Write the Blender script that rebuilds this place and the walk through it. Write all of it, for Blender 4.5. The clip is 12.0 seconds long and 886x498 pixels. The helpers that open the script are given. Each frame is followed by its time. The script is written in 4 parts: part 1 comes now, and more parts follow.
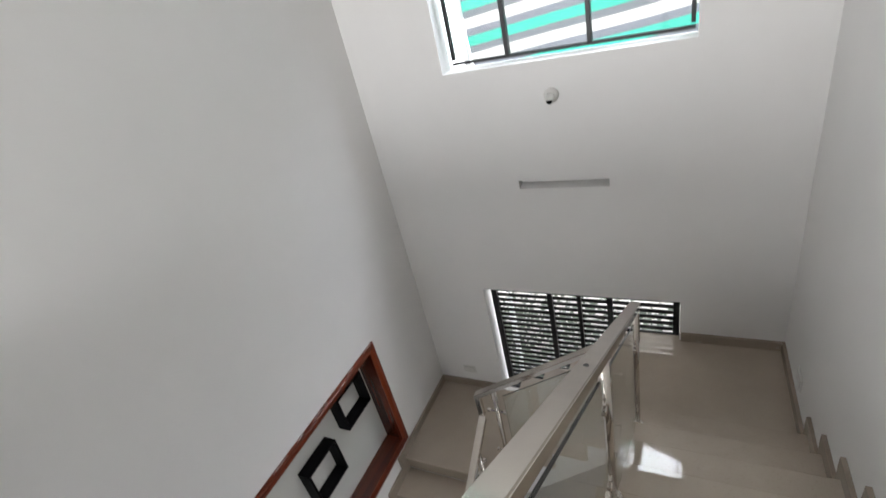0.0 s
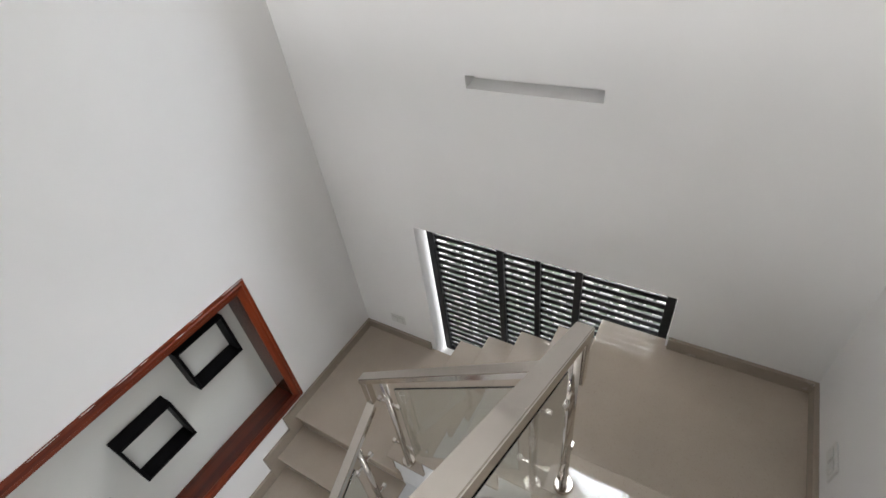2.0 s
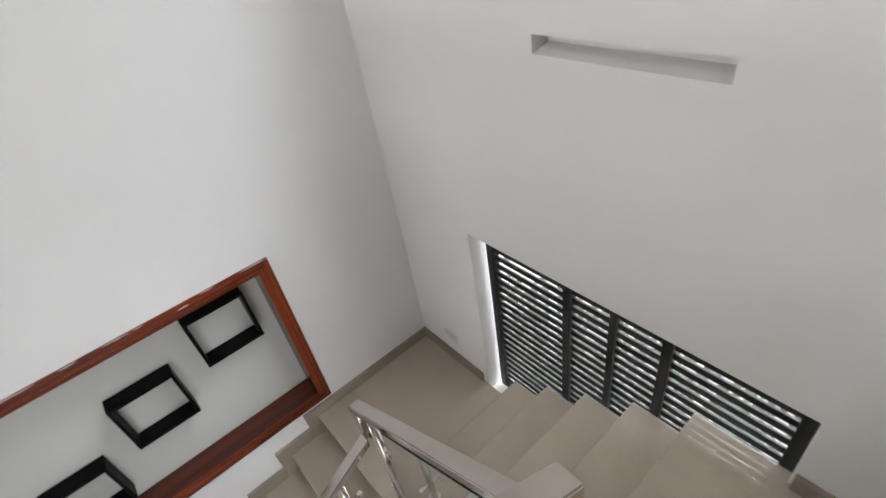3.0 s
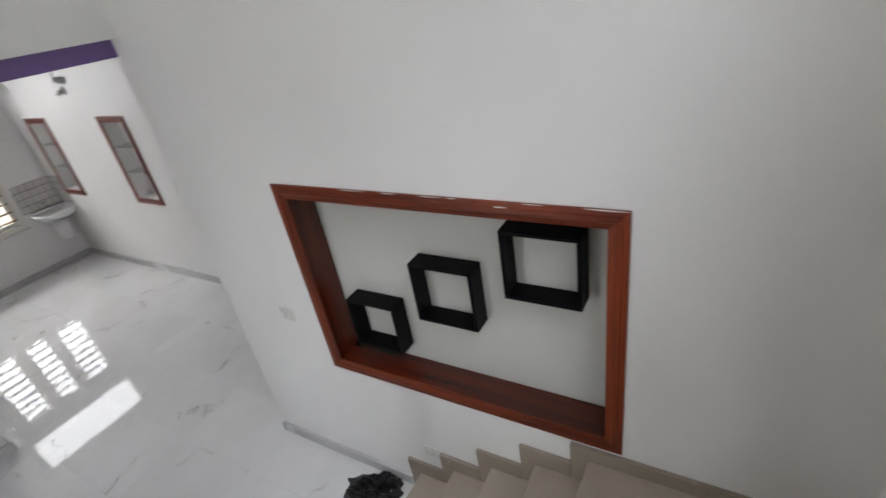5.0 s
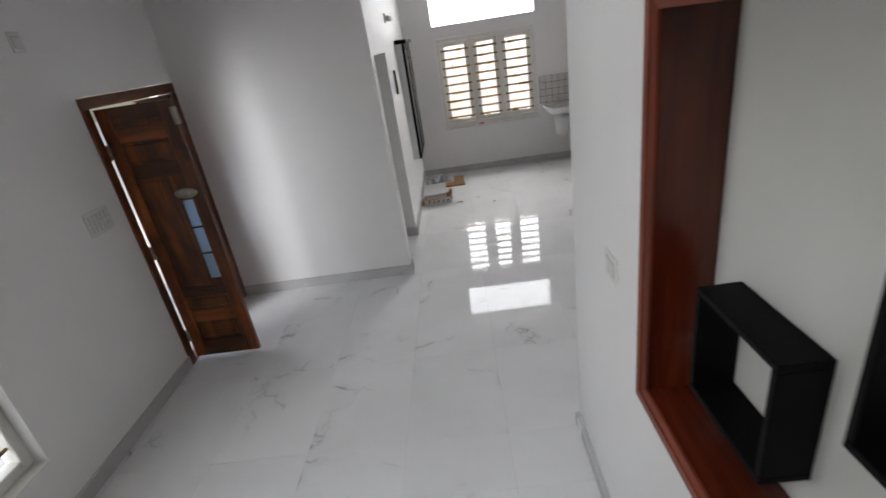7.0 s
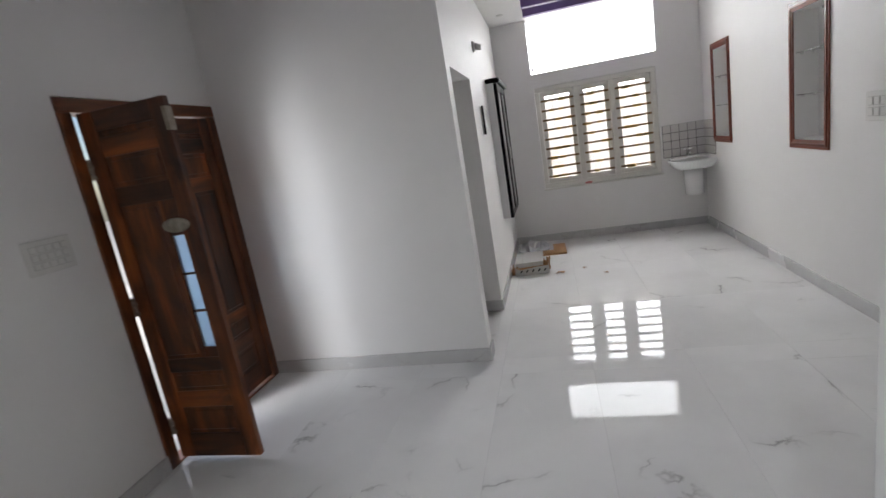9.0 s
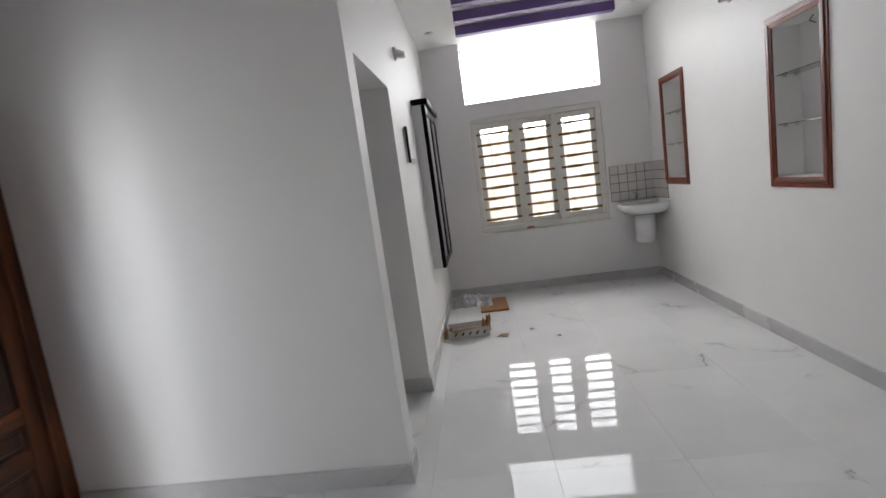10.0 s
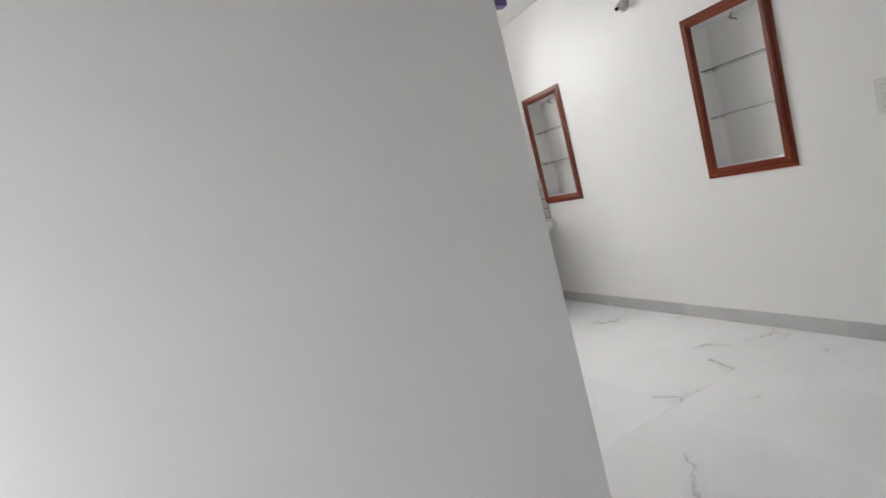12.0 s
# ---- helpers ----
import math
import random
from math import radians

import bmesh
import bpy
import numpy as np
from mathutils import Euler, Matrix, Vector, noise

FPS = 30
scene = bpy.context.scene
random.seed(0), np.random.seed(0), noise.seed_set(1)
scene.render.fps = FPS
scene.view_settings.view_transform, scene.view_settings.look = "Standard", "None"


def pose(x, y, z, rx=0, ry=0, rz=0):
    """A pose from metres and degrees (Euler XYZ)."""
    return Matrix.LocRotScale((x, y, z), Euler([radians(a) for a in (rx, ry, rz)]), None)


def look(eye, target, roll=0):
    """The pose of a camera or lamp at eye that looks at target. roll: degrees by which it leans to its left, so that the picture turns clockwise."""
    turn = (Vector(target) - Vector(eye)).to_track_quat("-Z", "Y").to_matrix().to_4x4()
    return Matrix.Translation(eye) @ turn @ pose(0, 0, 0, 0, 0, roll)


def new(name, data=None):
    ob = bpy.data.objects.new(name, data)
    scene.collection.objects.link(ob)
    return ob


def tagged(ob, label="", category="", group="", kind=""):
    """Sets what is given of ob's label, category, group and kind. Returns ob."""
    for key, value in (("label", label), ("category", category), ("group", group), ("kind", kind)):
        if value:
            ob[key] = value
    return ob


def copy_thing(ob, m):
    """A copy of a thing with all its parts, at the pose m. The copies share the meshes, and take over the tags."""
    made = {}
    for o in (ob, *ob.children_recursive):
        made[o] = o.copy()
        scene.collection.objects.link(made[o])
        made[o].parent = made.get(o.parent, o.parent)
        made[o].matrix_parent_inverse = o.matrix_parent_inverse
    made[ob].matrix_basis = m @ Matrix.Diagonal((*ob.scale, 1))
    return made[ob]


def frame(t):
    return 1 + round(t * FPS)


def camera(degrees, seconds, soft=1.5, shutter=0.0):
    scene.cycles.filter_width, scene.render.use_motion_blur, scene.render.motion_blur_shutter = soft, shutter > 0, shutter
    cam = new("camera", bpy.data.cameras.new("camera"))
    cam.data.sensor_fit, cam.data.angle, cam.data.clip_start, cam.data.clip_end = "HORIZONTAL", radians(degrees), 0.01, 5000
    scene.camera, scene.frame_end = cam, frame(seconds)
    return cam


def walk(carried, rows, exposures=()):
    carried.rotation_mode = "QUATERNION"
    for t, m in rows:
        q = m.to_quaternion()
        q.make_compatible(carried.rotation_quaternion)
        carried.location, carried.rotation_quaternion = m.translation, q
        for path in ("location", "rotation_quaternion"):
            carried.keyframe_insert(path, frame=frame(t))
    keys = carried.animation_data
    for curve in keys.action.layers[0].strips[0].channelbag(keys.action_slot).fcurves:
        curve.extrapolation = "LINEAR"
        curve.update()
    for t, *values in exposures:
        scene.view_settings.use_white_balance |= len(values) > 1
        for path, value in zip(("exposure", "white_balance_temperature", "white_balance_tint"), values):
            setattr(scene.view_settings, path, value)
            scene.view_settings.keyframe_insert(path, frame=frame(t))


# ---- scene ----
cam = camera(85.4, 12.0, soft=1.5, shutter=0.3)
PATH = [
    (0, (2.332, -3.264, 4.71), (1.442, -1.761, 3.737), -14.3),
    (0.5, (2.318, -2.913, 4.631), (1.471, -1.57, 3.415), -12.7),
    (1, (2.323, -2.627, 4.454), (1.503, -1.334, 3.167), -9.1),
    (1.5, (2.357, -2.307, 4.273), (1.51, -1.044, 2.974), -8.3),
    (2, (2.331, -1.971, 4.088), (1.44, -0.725, 2.802), -8.7),
    (2.5, (2.317, -1.619, 3.892), (1.295, -0.448, 2.634), -9.4),
    (2.7, (2.295, -1.49, 3.812), (1.15, -0.411, 2.577), -10.4),
    (3.2, (2.37, -1.15, 3.60), (0.93, -0.42, 2.40), -10.5),
    (3.75, (2.17, -0.78, 3.34), (0.50, -0.72, 2.24), -10.3),
    (4.3, (1.894, -0.661, 3.138), (0.21, -1.006, 2.116), -10.2),
    (4.5, (1.766, -0.595, 3.123), (0.137, -1.131, 2.094), -10.3),
    (5, (1.513, -0.616, 2.971), (0.063, -1.586, 1.993), -10.3),
    (5.5, (1.276, -0.69, 2.739), (0.199, -2.11, 1.832), -9.3),
    (6, (0.998, -0.87, 2.529), (0.228, -2.495, 1.654), -8.0),
    (6.5, (0.75, -1.059, 2.313), (0.408, -2.856, 1.505), -7.5),
    (7, (0.492, -1.311, 2.144), (0.61, -3.138, 1.339), -9.0),
    (8.8, (0.524, -2.329, 1.643), (1.039, -4.21, 1.202), -10.5),
    (9, (0.545, -2.474, 1.568), (1.015, -4.373, 1.151), -9.6),
    (9.5, (0.608, -2.96, 1.393), (0.884, -4.904, 1.012), -8.5),
    (10, (0.622, -3.53, 1.416), (0.8, -5.504, 1.147), -7.9),
    (10.5, (0.871, -4.025, 1.442), (0.841, -6.012, 1.21), -10.5),
    (11, (1.148, -4.412, 1.427), (0.862, -6.381, 1.22), -11.3),
    (11.5, (1.541, -4.606, 1.475), (0.975, -6.515, 1.28), -13.8),
    (12, (1.799, -4.773, 1.449), (0.979, -6.584, 1.234), -14.7),
]
walk(cam, [(t, look(eye, target, roll)) for t, eye, target, roll in PATH],
     exposures=[(0.0, -0.3, 6700, 13), (0.5, 0.2, 6700, 13), (2.0, 0.26, 6700, 13), (2.7, 0.28, 6700, 13), (4.5, 0.42, 6700, 13), (5.0, -0.06, 6700, 13),
                (5.5, -0.18, 6700, 13), (6.2, -0.2, 6700, 13), (7.2, -0.1, 6700, 13), (8.8, -0.1, 6700, 13), (9.5, -0.18, 6700, 13), (10.0, -0.21, 6700, 13), (11.0, -0.34, 6800, 13),
                (11.5, -0.28, 6800, 13), (12.0, 0.2, 6800, 12)])

# ---- world, sun and the light of the openings ----
SUN_EL, SUN_AZ = radians(75), radians(181)
world = bpy.data.worlds.new("sky")
scene.world = world
world.use_nodes = True
wn = world.node_tree.nodes
sky = wn.new("ShaderNodeTexSky")
sky.sky_type, sky.sun_disc = "NISHITA", False
sky.sun_elevation, sky.sun_rotation = SUN_EL, radians(90) - SUN_AZ
wn["Background"].inputs["Strength"].default_value = 0.15
world.node_tree.links.new(sky.outputs["Color"], wn["Background"].inputs["Color"])

sun_data = bpy.data.lights.new("sun", "SUN")
sun_data.energy, sun_data.angle, sun_data.color = 3.2, radians(0.5), (1.0, 0.95, 0.88)
sun = new("sun", sun_data)
to_sun = Vector((math.cos(SUN_EL) * math.cos(SUN_AZ), math.cos(SUN_EL) * math.sin(SUN_AZ), math.sin(SUN_EL)))
sun.matrix_world = look(to_sun * 20, (0, 0, 0))


def window_light(name, eye, target, width, height, watts, color=(0.95, 0.98, 1.0)):
    """Daylight that stands in an opening."""
    data = bpy.data.lights.new(name, "AREA")
    data.shape, data.size, data.size_y, data.energy, data.color = "RECTANGLE", width, height, watts, color
    ob = new(name, data)
    ob.matrix_world = look(eye, target)
    return ob


window_light("hall_sky_daylight", (-0.1, -12.9, 4.2), (-0.1, -6.0, 1.9), 8.0, 4.6, 1850)
window_light("side_window_daylight", (3.14, -2.55, 1.26), (0, -2.55, 1.26), 1.24, 1.62, 5)
window_light("louvre_daylight", (1.5, 2.4, 3.9), (1.5, 0, 1.5), 3.0, 2.2, 60)
window_light("door_daylight", (4.6, -3.1, 1.7), (2.4, -5.4, 1.0), 0.8, 3.0, 92, (0.88, 0.94, 1.0))
window_light("door_opening_daylight", (3.16, -4.84, 1.05), (2.0, -4.95, 0.8), 0.48, 1.9, 4.5, (0.95, 0.97, 1.0))
window_light("upper_window_daylight", (0.95, -6.15, 4.75), (1.0, 0, 4.6), 1.8, 1.6, 56)
window_light("high_window_daylight", (2.8, 1.6, 7.7), (1.3, -0.6, 4.3), 3.2, 1.4, 520, (0.82, 0.90, 1.0))


# ---- materials ----
def material(name, color, rough=0.5, metal=0.0):
    m = bpy.data.materials.new(name)
    m.use_nodes = True
    b = m.node_tree.nodes["Principled BSDF"]
    b.inputs["Base Color"].default_value = (*color, 1)
    b.inputs["Roughness"].default_value = rough
    b.inputs["Metallic"].default_value = metal
    return m


def node(m, kind, **values):
    n = m.node_tree.nodes.new(kind)
    for key, value in values.items():
        n.inputs[key.replace("_", " ")].default_value = value
    return n


def link(m, a, b):
    m.node_tree.links.new(a, b)


def bsdf(m):
    return m.node_tree.nodes["Principled BSDF"]


def mapped(m, scale=(1, 1, 1), random_offset=False):
    """Object coordinates, scaled, and for pieces shifted by a random amount."""
    tc = node(m, "ShaderNodeTexCoord")
    mp = node(m, "ShaderNodeMapping")
    mp.inputs["Scale"].default_value = scale
    link(m, tc.outputs["Object"], mp.inputs["Vector"])
    if random_offset:
        info = node(m, "ShaderNodeObjectInfo")
        mul = node(m, "ShaderNodeVectorMath")
        mul.operation = "SCALE"
        mul.inputs[0].default_value = (37.0, 53.0, 19.0)
        link(m, info.outputs["Random"], mul.inputs["Scale"])
        link(m, mul.outputs["Vector"], mp.inputs["Location"])
    return mp.outputs["Vector"]


def ramp(m, fac, stops):
    r = node(m, "ShaderNodeValToRGB")
    els = r.color_ramp.elements
    while len(els) < len(stops):
        els.new(0.5)
    for e, (p, c) in zip(els, stops):
        e.position, e.color = p, (*c, 1)
    link(m, fac, r.inputs["Fac"])
    return r.outputs["Color"]


def noise_of(m, vec, scale, detail=4.0, rough=0.55, distortion=0.0):
    n = node(m, "ShaderNodeTexNoise", Scale=scale, Detail=detail, Roughness=rough, Distortion=distortion)
    link(m, vec, n.inputs["Vector"])
    return n.outputs["Fac"]


def bump(m, height, strength, distance=0.002):
    b = node(m, "ShaderNodeBump", Strength=strength, Distance=distance)
    link(m, height, b.inputs["Height"])
    link(m, b.outputs["Normal"], bsdf(m).inputs["Normal"])


def mix(m, fac, a, b, blend="MIX"):
    n = node(m, "ShaderNodeMix")
    n.data_type, n.blend_type = "RGBA", blend
    for socket, value in ((n.inputs["Factor"], fac), (n.inputs[6], a), (n.inputs[7], b)):
        if hasattr(value, "is_linked"):
            link(m, value, socket)
        else:
            socket.default_value = value if isinstance(value, float) else (*value, 1)
    return n.outputs[2]


def rough_from(m, fac, low, high):
    r = node(m, "ShaderNodeMapRange")
    r.inputs["To Min"].default_value, r.inputs["To Max"].default_value = low, high
    link(m, fac, r.inputs["Value"])
    link(m, r.outputs["Result"], bsdf(m).inputs["Roughness"])


def make_plaster(name, color, dirt):
    m = material(name, color, 0.55)
    v = mapped(m)
    patch = noise_of(m, v, 0.9, 5, 0.6)
    fine = noise_of(m, v, 45, 4, 0.6)
    c = ramp(m, patch, [(0.30, tuple(a * dirt for a in color)), (0.62, color)])
    link(m, c, bsdf(m).inputs["Base Color"])
    rough_from(m, patch, 0.42, 0.62)
    wave = node(m, "ShaderNodeMath")
    wave.operation = "MULTIPLY_ADD"
    wave.inputs[1].default_value = 0.25
    link(m, fine, wave.inputs[0])
    link(m, noise_of(m, v, 3.5, 3), wave.inputs[2])
    bump(m, wave.outputs["Value"], 0.25, 0.004)
    return m


PLASTER = make_plaster("white_emulsion", (0.80, 0.79, 0.775), 0.955)
CEILING = make_plaster("ceiling_white", (0.82, 0.82, 0.81), 0.97)
# wall white toned down: the niche's shade is put into this colour
SHADED_NICHE_PLASTER = make_plaster("shaded_niche_plaster", (0.64, 0.64, 0.60), 0.93)


def make_marble(name, base, vein, vein_mix, rough):
    """Polished white tile with a few thin grey veins, different on every tile."""
    m = material(name, base, rough)
    v = mapped(m, random_offset=True)
    warp = node(m, "ShaderNodeTexNoise", Scale=1.7, Detail=5.0, Roughness=0.6)
    link(m, v, warp.inputs["Vector"])
    add = node(m, "ShaderNodeVectorMath")
    add.operation = "MULTIPLY_ADD"
    add.inputs[1].default_value = (0.55, 0.55, 0.55)
    link(m, warp.outputs["Color"], add.inputs[0])
    link(m, v, add.inputs[2])
    vor = node(m, "ShaderNodeTexVoronoi", Scale=1.35)
    vor.feature = "DISTANCE_TO_EDGE"
    link(m, add.outputs["Vector"], vor.inputs["Vector"])
    line = ramp(m, vor.outputs["Distance"], [(0.0, (1, 1, 1)), (0.006, (0.65, 0.65, 0.65)), (0.016, (0.16, 0.16, 0.16)), (0.085, (0, 0, 0))])
    gate = ramp(m, noise_of(m, v, 2.3, 2), [(0.53, (0, 0, 0)), (0.68, (1, 1, 1))])
    amount = mix(m, 1.0, line, gate, "MULTIPLY")
    cloud = ramp(m, noise_of(m, v, 1.3, 5, 0.6), [(0.3, tuple(a * 0.90 for a in base)), (0.62, base)])
    faded = mix(m, vein_mix, (0, 0, 0), amount)
    link(m, mix(m, faded, cloud, vein), bsdf(m).inputs["Base Color"])
    smear = noise_of(m, mapped(m), 2.0, 5)
    rough_from(m, smear, rough * 0.6, rough * 1.7)
    return m


MARBLE = make_marble("polished_white_tile", (0.75, 0.745, 0.74), (0.14, 0.13, 0.13), 0.68, 0.020)
bsdf(MARBLE).inputs["Specular IOR Level"].default_value = 0.22
SKIRT_MARBLE = make_marble("grey_marble_skirting", (0.53, 0.525, 0.52), (0.26, 0.22, 0.22), 0.5, 0.22)
GROUT = material("tile_joint", (0.42, 0.41, 0.40), 0.9)


def make_beige(name, base, rough):
    m = material(name, base, rough)
    v = mapped(m, random_offset=True)
    big = noise_of(m, v, 1.6, 5, 0.6)
    fine = noise_of(m, v, 120, 3, 0.7)
    c = ramp(m, big, [(0.25, tuple(a * 0.88 for a in base)), (0.7, tuple(min(1, a * 1.06) for a in base))])
    speck = ramp(m, fine, [(0.28, (0.82, 0.80, 0.78)), (0.42, (1, 1, 1))])
    link(m, mix(m, 1.0, c, speck, "MULTIPLY"), bsdf(m).inputs["Base Color"])
    rough_from(m, noise_of(m, mapped(m), 4.0, 5), rough * 0.6, rough * 1.6)
    return m


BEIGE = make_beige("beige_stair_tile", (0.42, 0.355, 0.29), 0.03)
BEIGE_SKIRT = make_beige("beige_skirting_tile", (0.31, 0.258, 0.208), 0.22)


def make_wood(name, dark, light, scale, rough, along=2, patches=0.0):
    """Grain that runs along one local axis."""
    m = material(name, light, rough)
    s = [14.0, 14.0, 14.0]
    s[along] = 0.9
    v = mapped(m, tuple(a * scale for a in s), random_offset=True)
    rings = noise_of(m, v, 1.0, 6, 0.62, 0.6)
    fine = noise_of(m, v, 6.0, 4, 0.7)
    c = ramp(m, rings, [(0.30, dark), (0.52, tuple((a + b) / 2 for a, b in zip(dark, light))), (0.72, light)])
    f = ramp(m, fine, [(0.25, (0.62, 0.58, 0.55)), (0.55, (1, 1, 1))])
    c = mix(m, 0.7, c, mix(m, 1.0, c, f, "MULTIPLY"))
    if patches:
        # heartwood and sapwood: boards of unlike tone, with dark smoky figure across them
        w = [5.0, 5.0, 5.0]
        w[along] = 1.6
        figure = noise_of(m, mapped(m, tuple(w), random_offset=True), 1.0, 3, 0.55, 1.2)
        p = ramp(m, figure, [(0.36, (0.30, 0.24, 0.20)), (0.50, (0.85, 0.80, 0.75)), (0.64, (1.5, 1.4, 1.25))])
        c = mix(m, patches, c, mix(m, 1.0, c, p, "MULTIPLY"))
        tone = m.node_tree.nodes.new("ShaderNodeObjectInfo")
        q = ramp(m, tone.outputs["Random"], [(0.0, (0.50, 0.46, 0.42)), (0.5, (0.95, 0.93, 0.9)), (1.0, (1.35, 1.25, 1.1))])
        c = mix(m, 1.0, c, q, "MULTIPLY")
    link(m, c, bsdf(m).inputs["Base Color"])
    rough_from(m, fine, rough * 0.7, rough * 1.4)
    bump(m, fine, 0.12, 0.001)
    return m


MAHOGANY = {a: make_wood("red_mahogany_" + n, (0.070, 0.010, 0.004), (0.255, 0.044, 0.013), 0.9, 0.34, a) for a, n in ((1, "y"), (2, "z"))}
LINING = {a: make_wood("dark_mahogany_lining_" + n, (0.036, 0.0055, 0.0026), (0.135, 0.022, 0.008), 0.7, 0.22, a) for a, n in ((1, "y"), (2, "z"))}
TEAK = {a: make_wood("varnished_teak_" + n, (0.026, 0.007, 0.0025), (0.225, 0.070, 0.017), 0.6, 0.33, a, 0.9) for a, n in ((0, "x"), (1, "y"), (2, "z"))}


def make_plain(name, color, rough, metal=0.0, scale=12.0, spread=0.12):
    m = material(name, color, rough, metal)
    v = mapped(m)
    n = noise_of(m, v, scale, 5, 0.6)
    link(m, ramp(m, n, [(0.28, tuple(a * (1 - spread) for a in color)), (0.7, color)]), bsdf(m).inputs["Base Color"])
    rough_from(m, noise_of(m, v, scale * 2.7, 4), rough * 0.75, min(1.0, rough * 1.3))
    return m


STEEL = make_plain("brushed_steel", (0.66, 0.61, 0.555), 0.12, 1.0, 9.0, 0.10)
BLACK_BOARD = make_plain("black_laminate", (0.0035, 0.003, 0.0035), 0.42, 0.0, 30.0, 0.3)
BLACK_METAL = make_plain("black_painted_steel", (0.012, 0.013, 0.015), 0.38, 0.0, 20.0, 0.3)
bsdf(BLACK_BOARD).inputs["Specular IOR Level"].default_value = 0.08
for m in MAHOGANY.values():
    bsdf(m).inputs["Specular IOR Level"].default_value = 0.28
PURPLE = make_plain("purple_paint", (0.17, 0.105, 0.29), 0.5, 0.0, 6.0, 0.08)
CREAM = make_plain("cream_window_paint", (0.76, 0.745, 0.69), 0.42, 0.0, 8.0, 0.10)
GOLD_BAR = make_plain("brown_painted_bar", (0.26, 0.155, 0.055), 0.45, 0.0, 25.0, 0.35)
OCHRE_WRAP = make_plain("ochre_paper_wrap", (0.46, 0.27, 0.045), 0.6, 0.0, 40.0, 0.4)
PINK_RAG = make_plain("pink_plastic_scrap", (0.70, 0.24, 0.24), 0.6)
CERAMIC = make_plain("white_ceramic", (0.80, 0.80, 0.79), 0.08, 0.0, 6.0, 0.03)
SPLASH_TILE = make_plain("glazed_grey_tile", (0.62, 0.60, 0.575), 0.16, 0.0, 5.0, 0.12)
DARK_GROUT = material("dark_grout", (0.03, 0.028, 0.026), 0.9)
SWITCH_WHITE = make_plain("white_switch_plastic", (0.70, 0.69, 0.66), 0.35, 0.0, 10.0, 0.06)
CHROME = material("chrome", (0.75, 0.75, 0.75), 0.08, 1.0)
TARNISHED = make_plain("tarnished_brass", (0.42, 0.38, 0.31), 0.38, 0.8, 30.0, 0.5)
CARDBOARD = make_plain("brown_cardboard", (0.36, 0.185, 0.072), 0.8, 0.0, 18.0, 0.25)
PAPER = make_plain("printed_carton", (0.62, 0.60, 0.57), 0.6, 0.0, 14.0, 0.12)
BLACK_PLASTIC = make_plain("black_plastic_sheet", (0.008, 0.008, 0.009), 0.33, 0.0, 14.0, 0.3)
OUTSIDE_WALL = make_plain("weathered_outside_wall", (0.82, 0.75, 0.69), 0.85, 0.0, 2.0, 0.25)
CONCRETE = make_plain("rough_concrete", (0.46, 0.44, 0.41), 0.9, 0.0, 3.0, 0.25)
WHITE_TRIM = make_plain("white_frame", (0.72, 0.72, 0.71), 0.45, 0.0, 7.0, 0.06)
WIRE = material("grey_wire", (0.10, 0.10, 0.10), 0.5)


def make_glass(name, color, rough=0.0):
    m = material(name, color, rough)
    b = bsdf(m)
    b.inputs["Transmission Weight"].default_value = 1.0
    b.inputs["IOR"].default_value = 1.45
    return m


RAIL_GLASS = make_glass("greenish_toughened_glass", (0.93, 0.98, 0.955))
CLEAR_GLASS = make_glass("clear_glass", (0.97, 0.985, 0.98))
DOOR_GLASS = make_glass("blue_tinted_glass", (0.44, 0.70, 1.0), 0.4)
FILM = material("crumpled_clear_film", (0.86, 0.88, 0.90), 0.18)
bsdf(FILM).inputs["Alpha"].default_value = 0.38


def make_cloth():
    m = material("striped_tarpaulin", (0.5, 0.5, 0.5), 0.8)
    v = mapped(m)
    sep = node(m, "ShaderNodeSeparateXYZ")
    link(m, v, sep.inputs["Vector"])
    mod = node(m, "ShaderNodeMath")
    mod.operation = "FRACT"
    mul = node(m, "ShaderNodeMath")
    mul.operation = "MULTIPLY"
    mul.inputs[1].default_value = 3.6
    link(m, sep.outputs["Y"], mul.inputs[0])
    link(m, mul.outputs["Value"], mod.inputs[0])
    r = node(m, "ShaderNodeValToRGB")
    r.color_ramp.interpolation = "CONSTANT"
    els = r.color_ramp.elements
    while len(els) < 4:
        els.new(0.5)
    for e, (p, c) in zip(els, [(0.0, (0.54, 0.535, 0.51)), (0.29, (0.15, 0.16, 0.17)), (0.50, (0.05, 0.38, 0.29)), (0.78, (0.16, 0.17, 0.19))]):
        e.position, e.color = p, (*c, 1)
    link(m, mod.outputs["Value"], r.inputs["Fac"])
    b = bsdf(m)
    weave = noise_of(m, v, 90, 3)
    c = mix(m, 0.25, r.outputs["Color"], mix(m, 1.0, r.outputs["Color"], weave, "MULTIPLY"))
    link(m, c, b.inputs["Base Color"])
    tr = node(m, "ShaderNodeBsdfTranslucent")
    link(m, c, tr.inputs["Color"])
    ms = node(m, "ShaderNodeMixShader")
    ms.inputs["Fac"].default_value = 0.5
    link(m, b.outputs["BSDF"], ms.inputs[1])
    link(m, tr.outputs["BSDF"], ms.inputs[2])
    link(m, ms.outputs["Shader"], m.node_tree.nodes["Material Output"].inputs["Surface"])
    return m


TARP = make_cloth()
SKY_GLOW = material("bright_hazy_sky", (0, 0, 0), 1.0)
bsdf(SKY_GLOW).inputs["Emission Color"].default_value = (0.90, 0.95, 1.0, 1)
bsdf(SKY_GLOW).inputs["Emission Strength"].default_value = 7.0


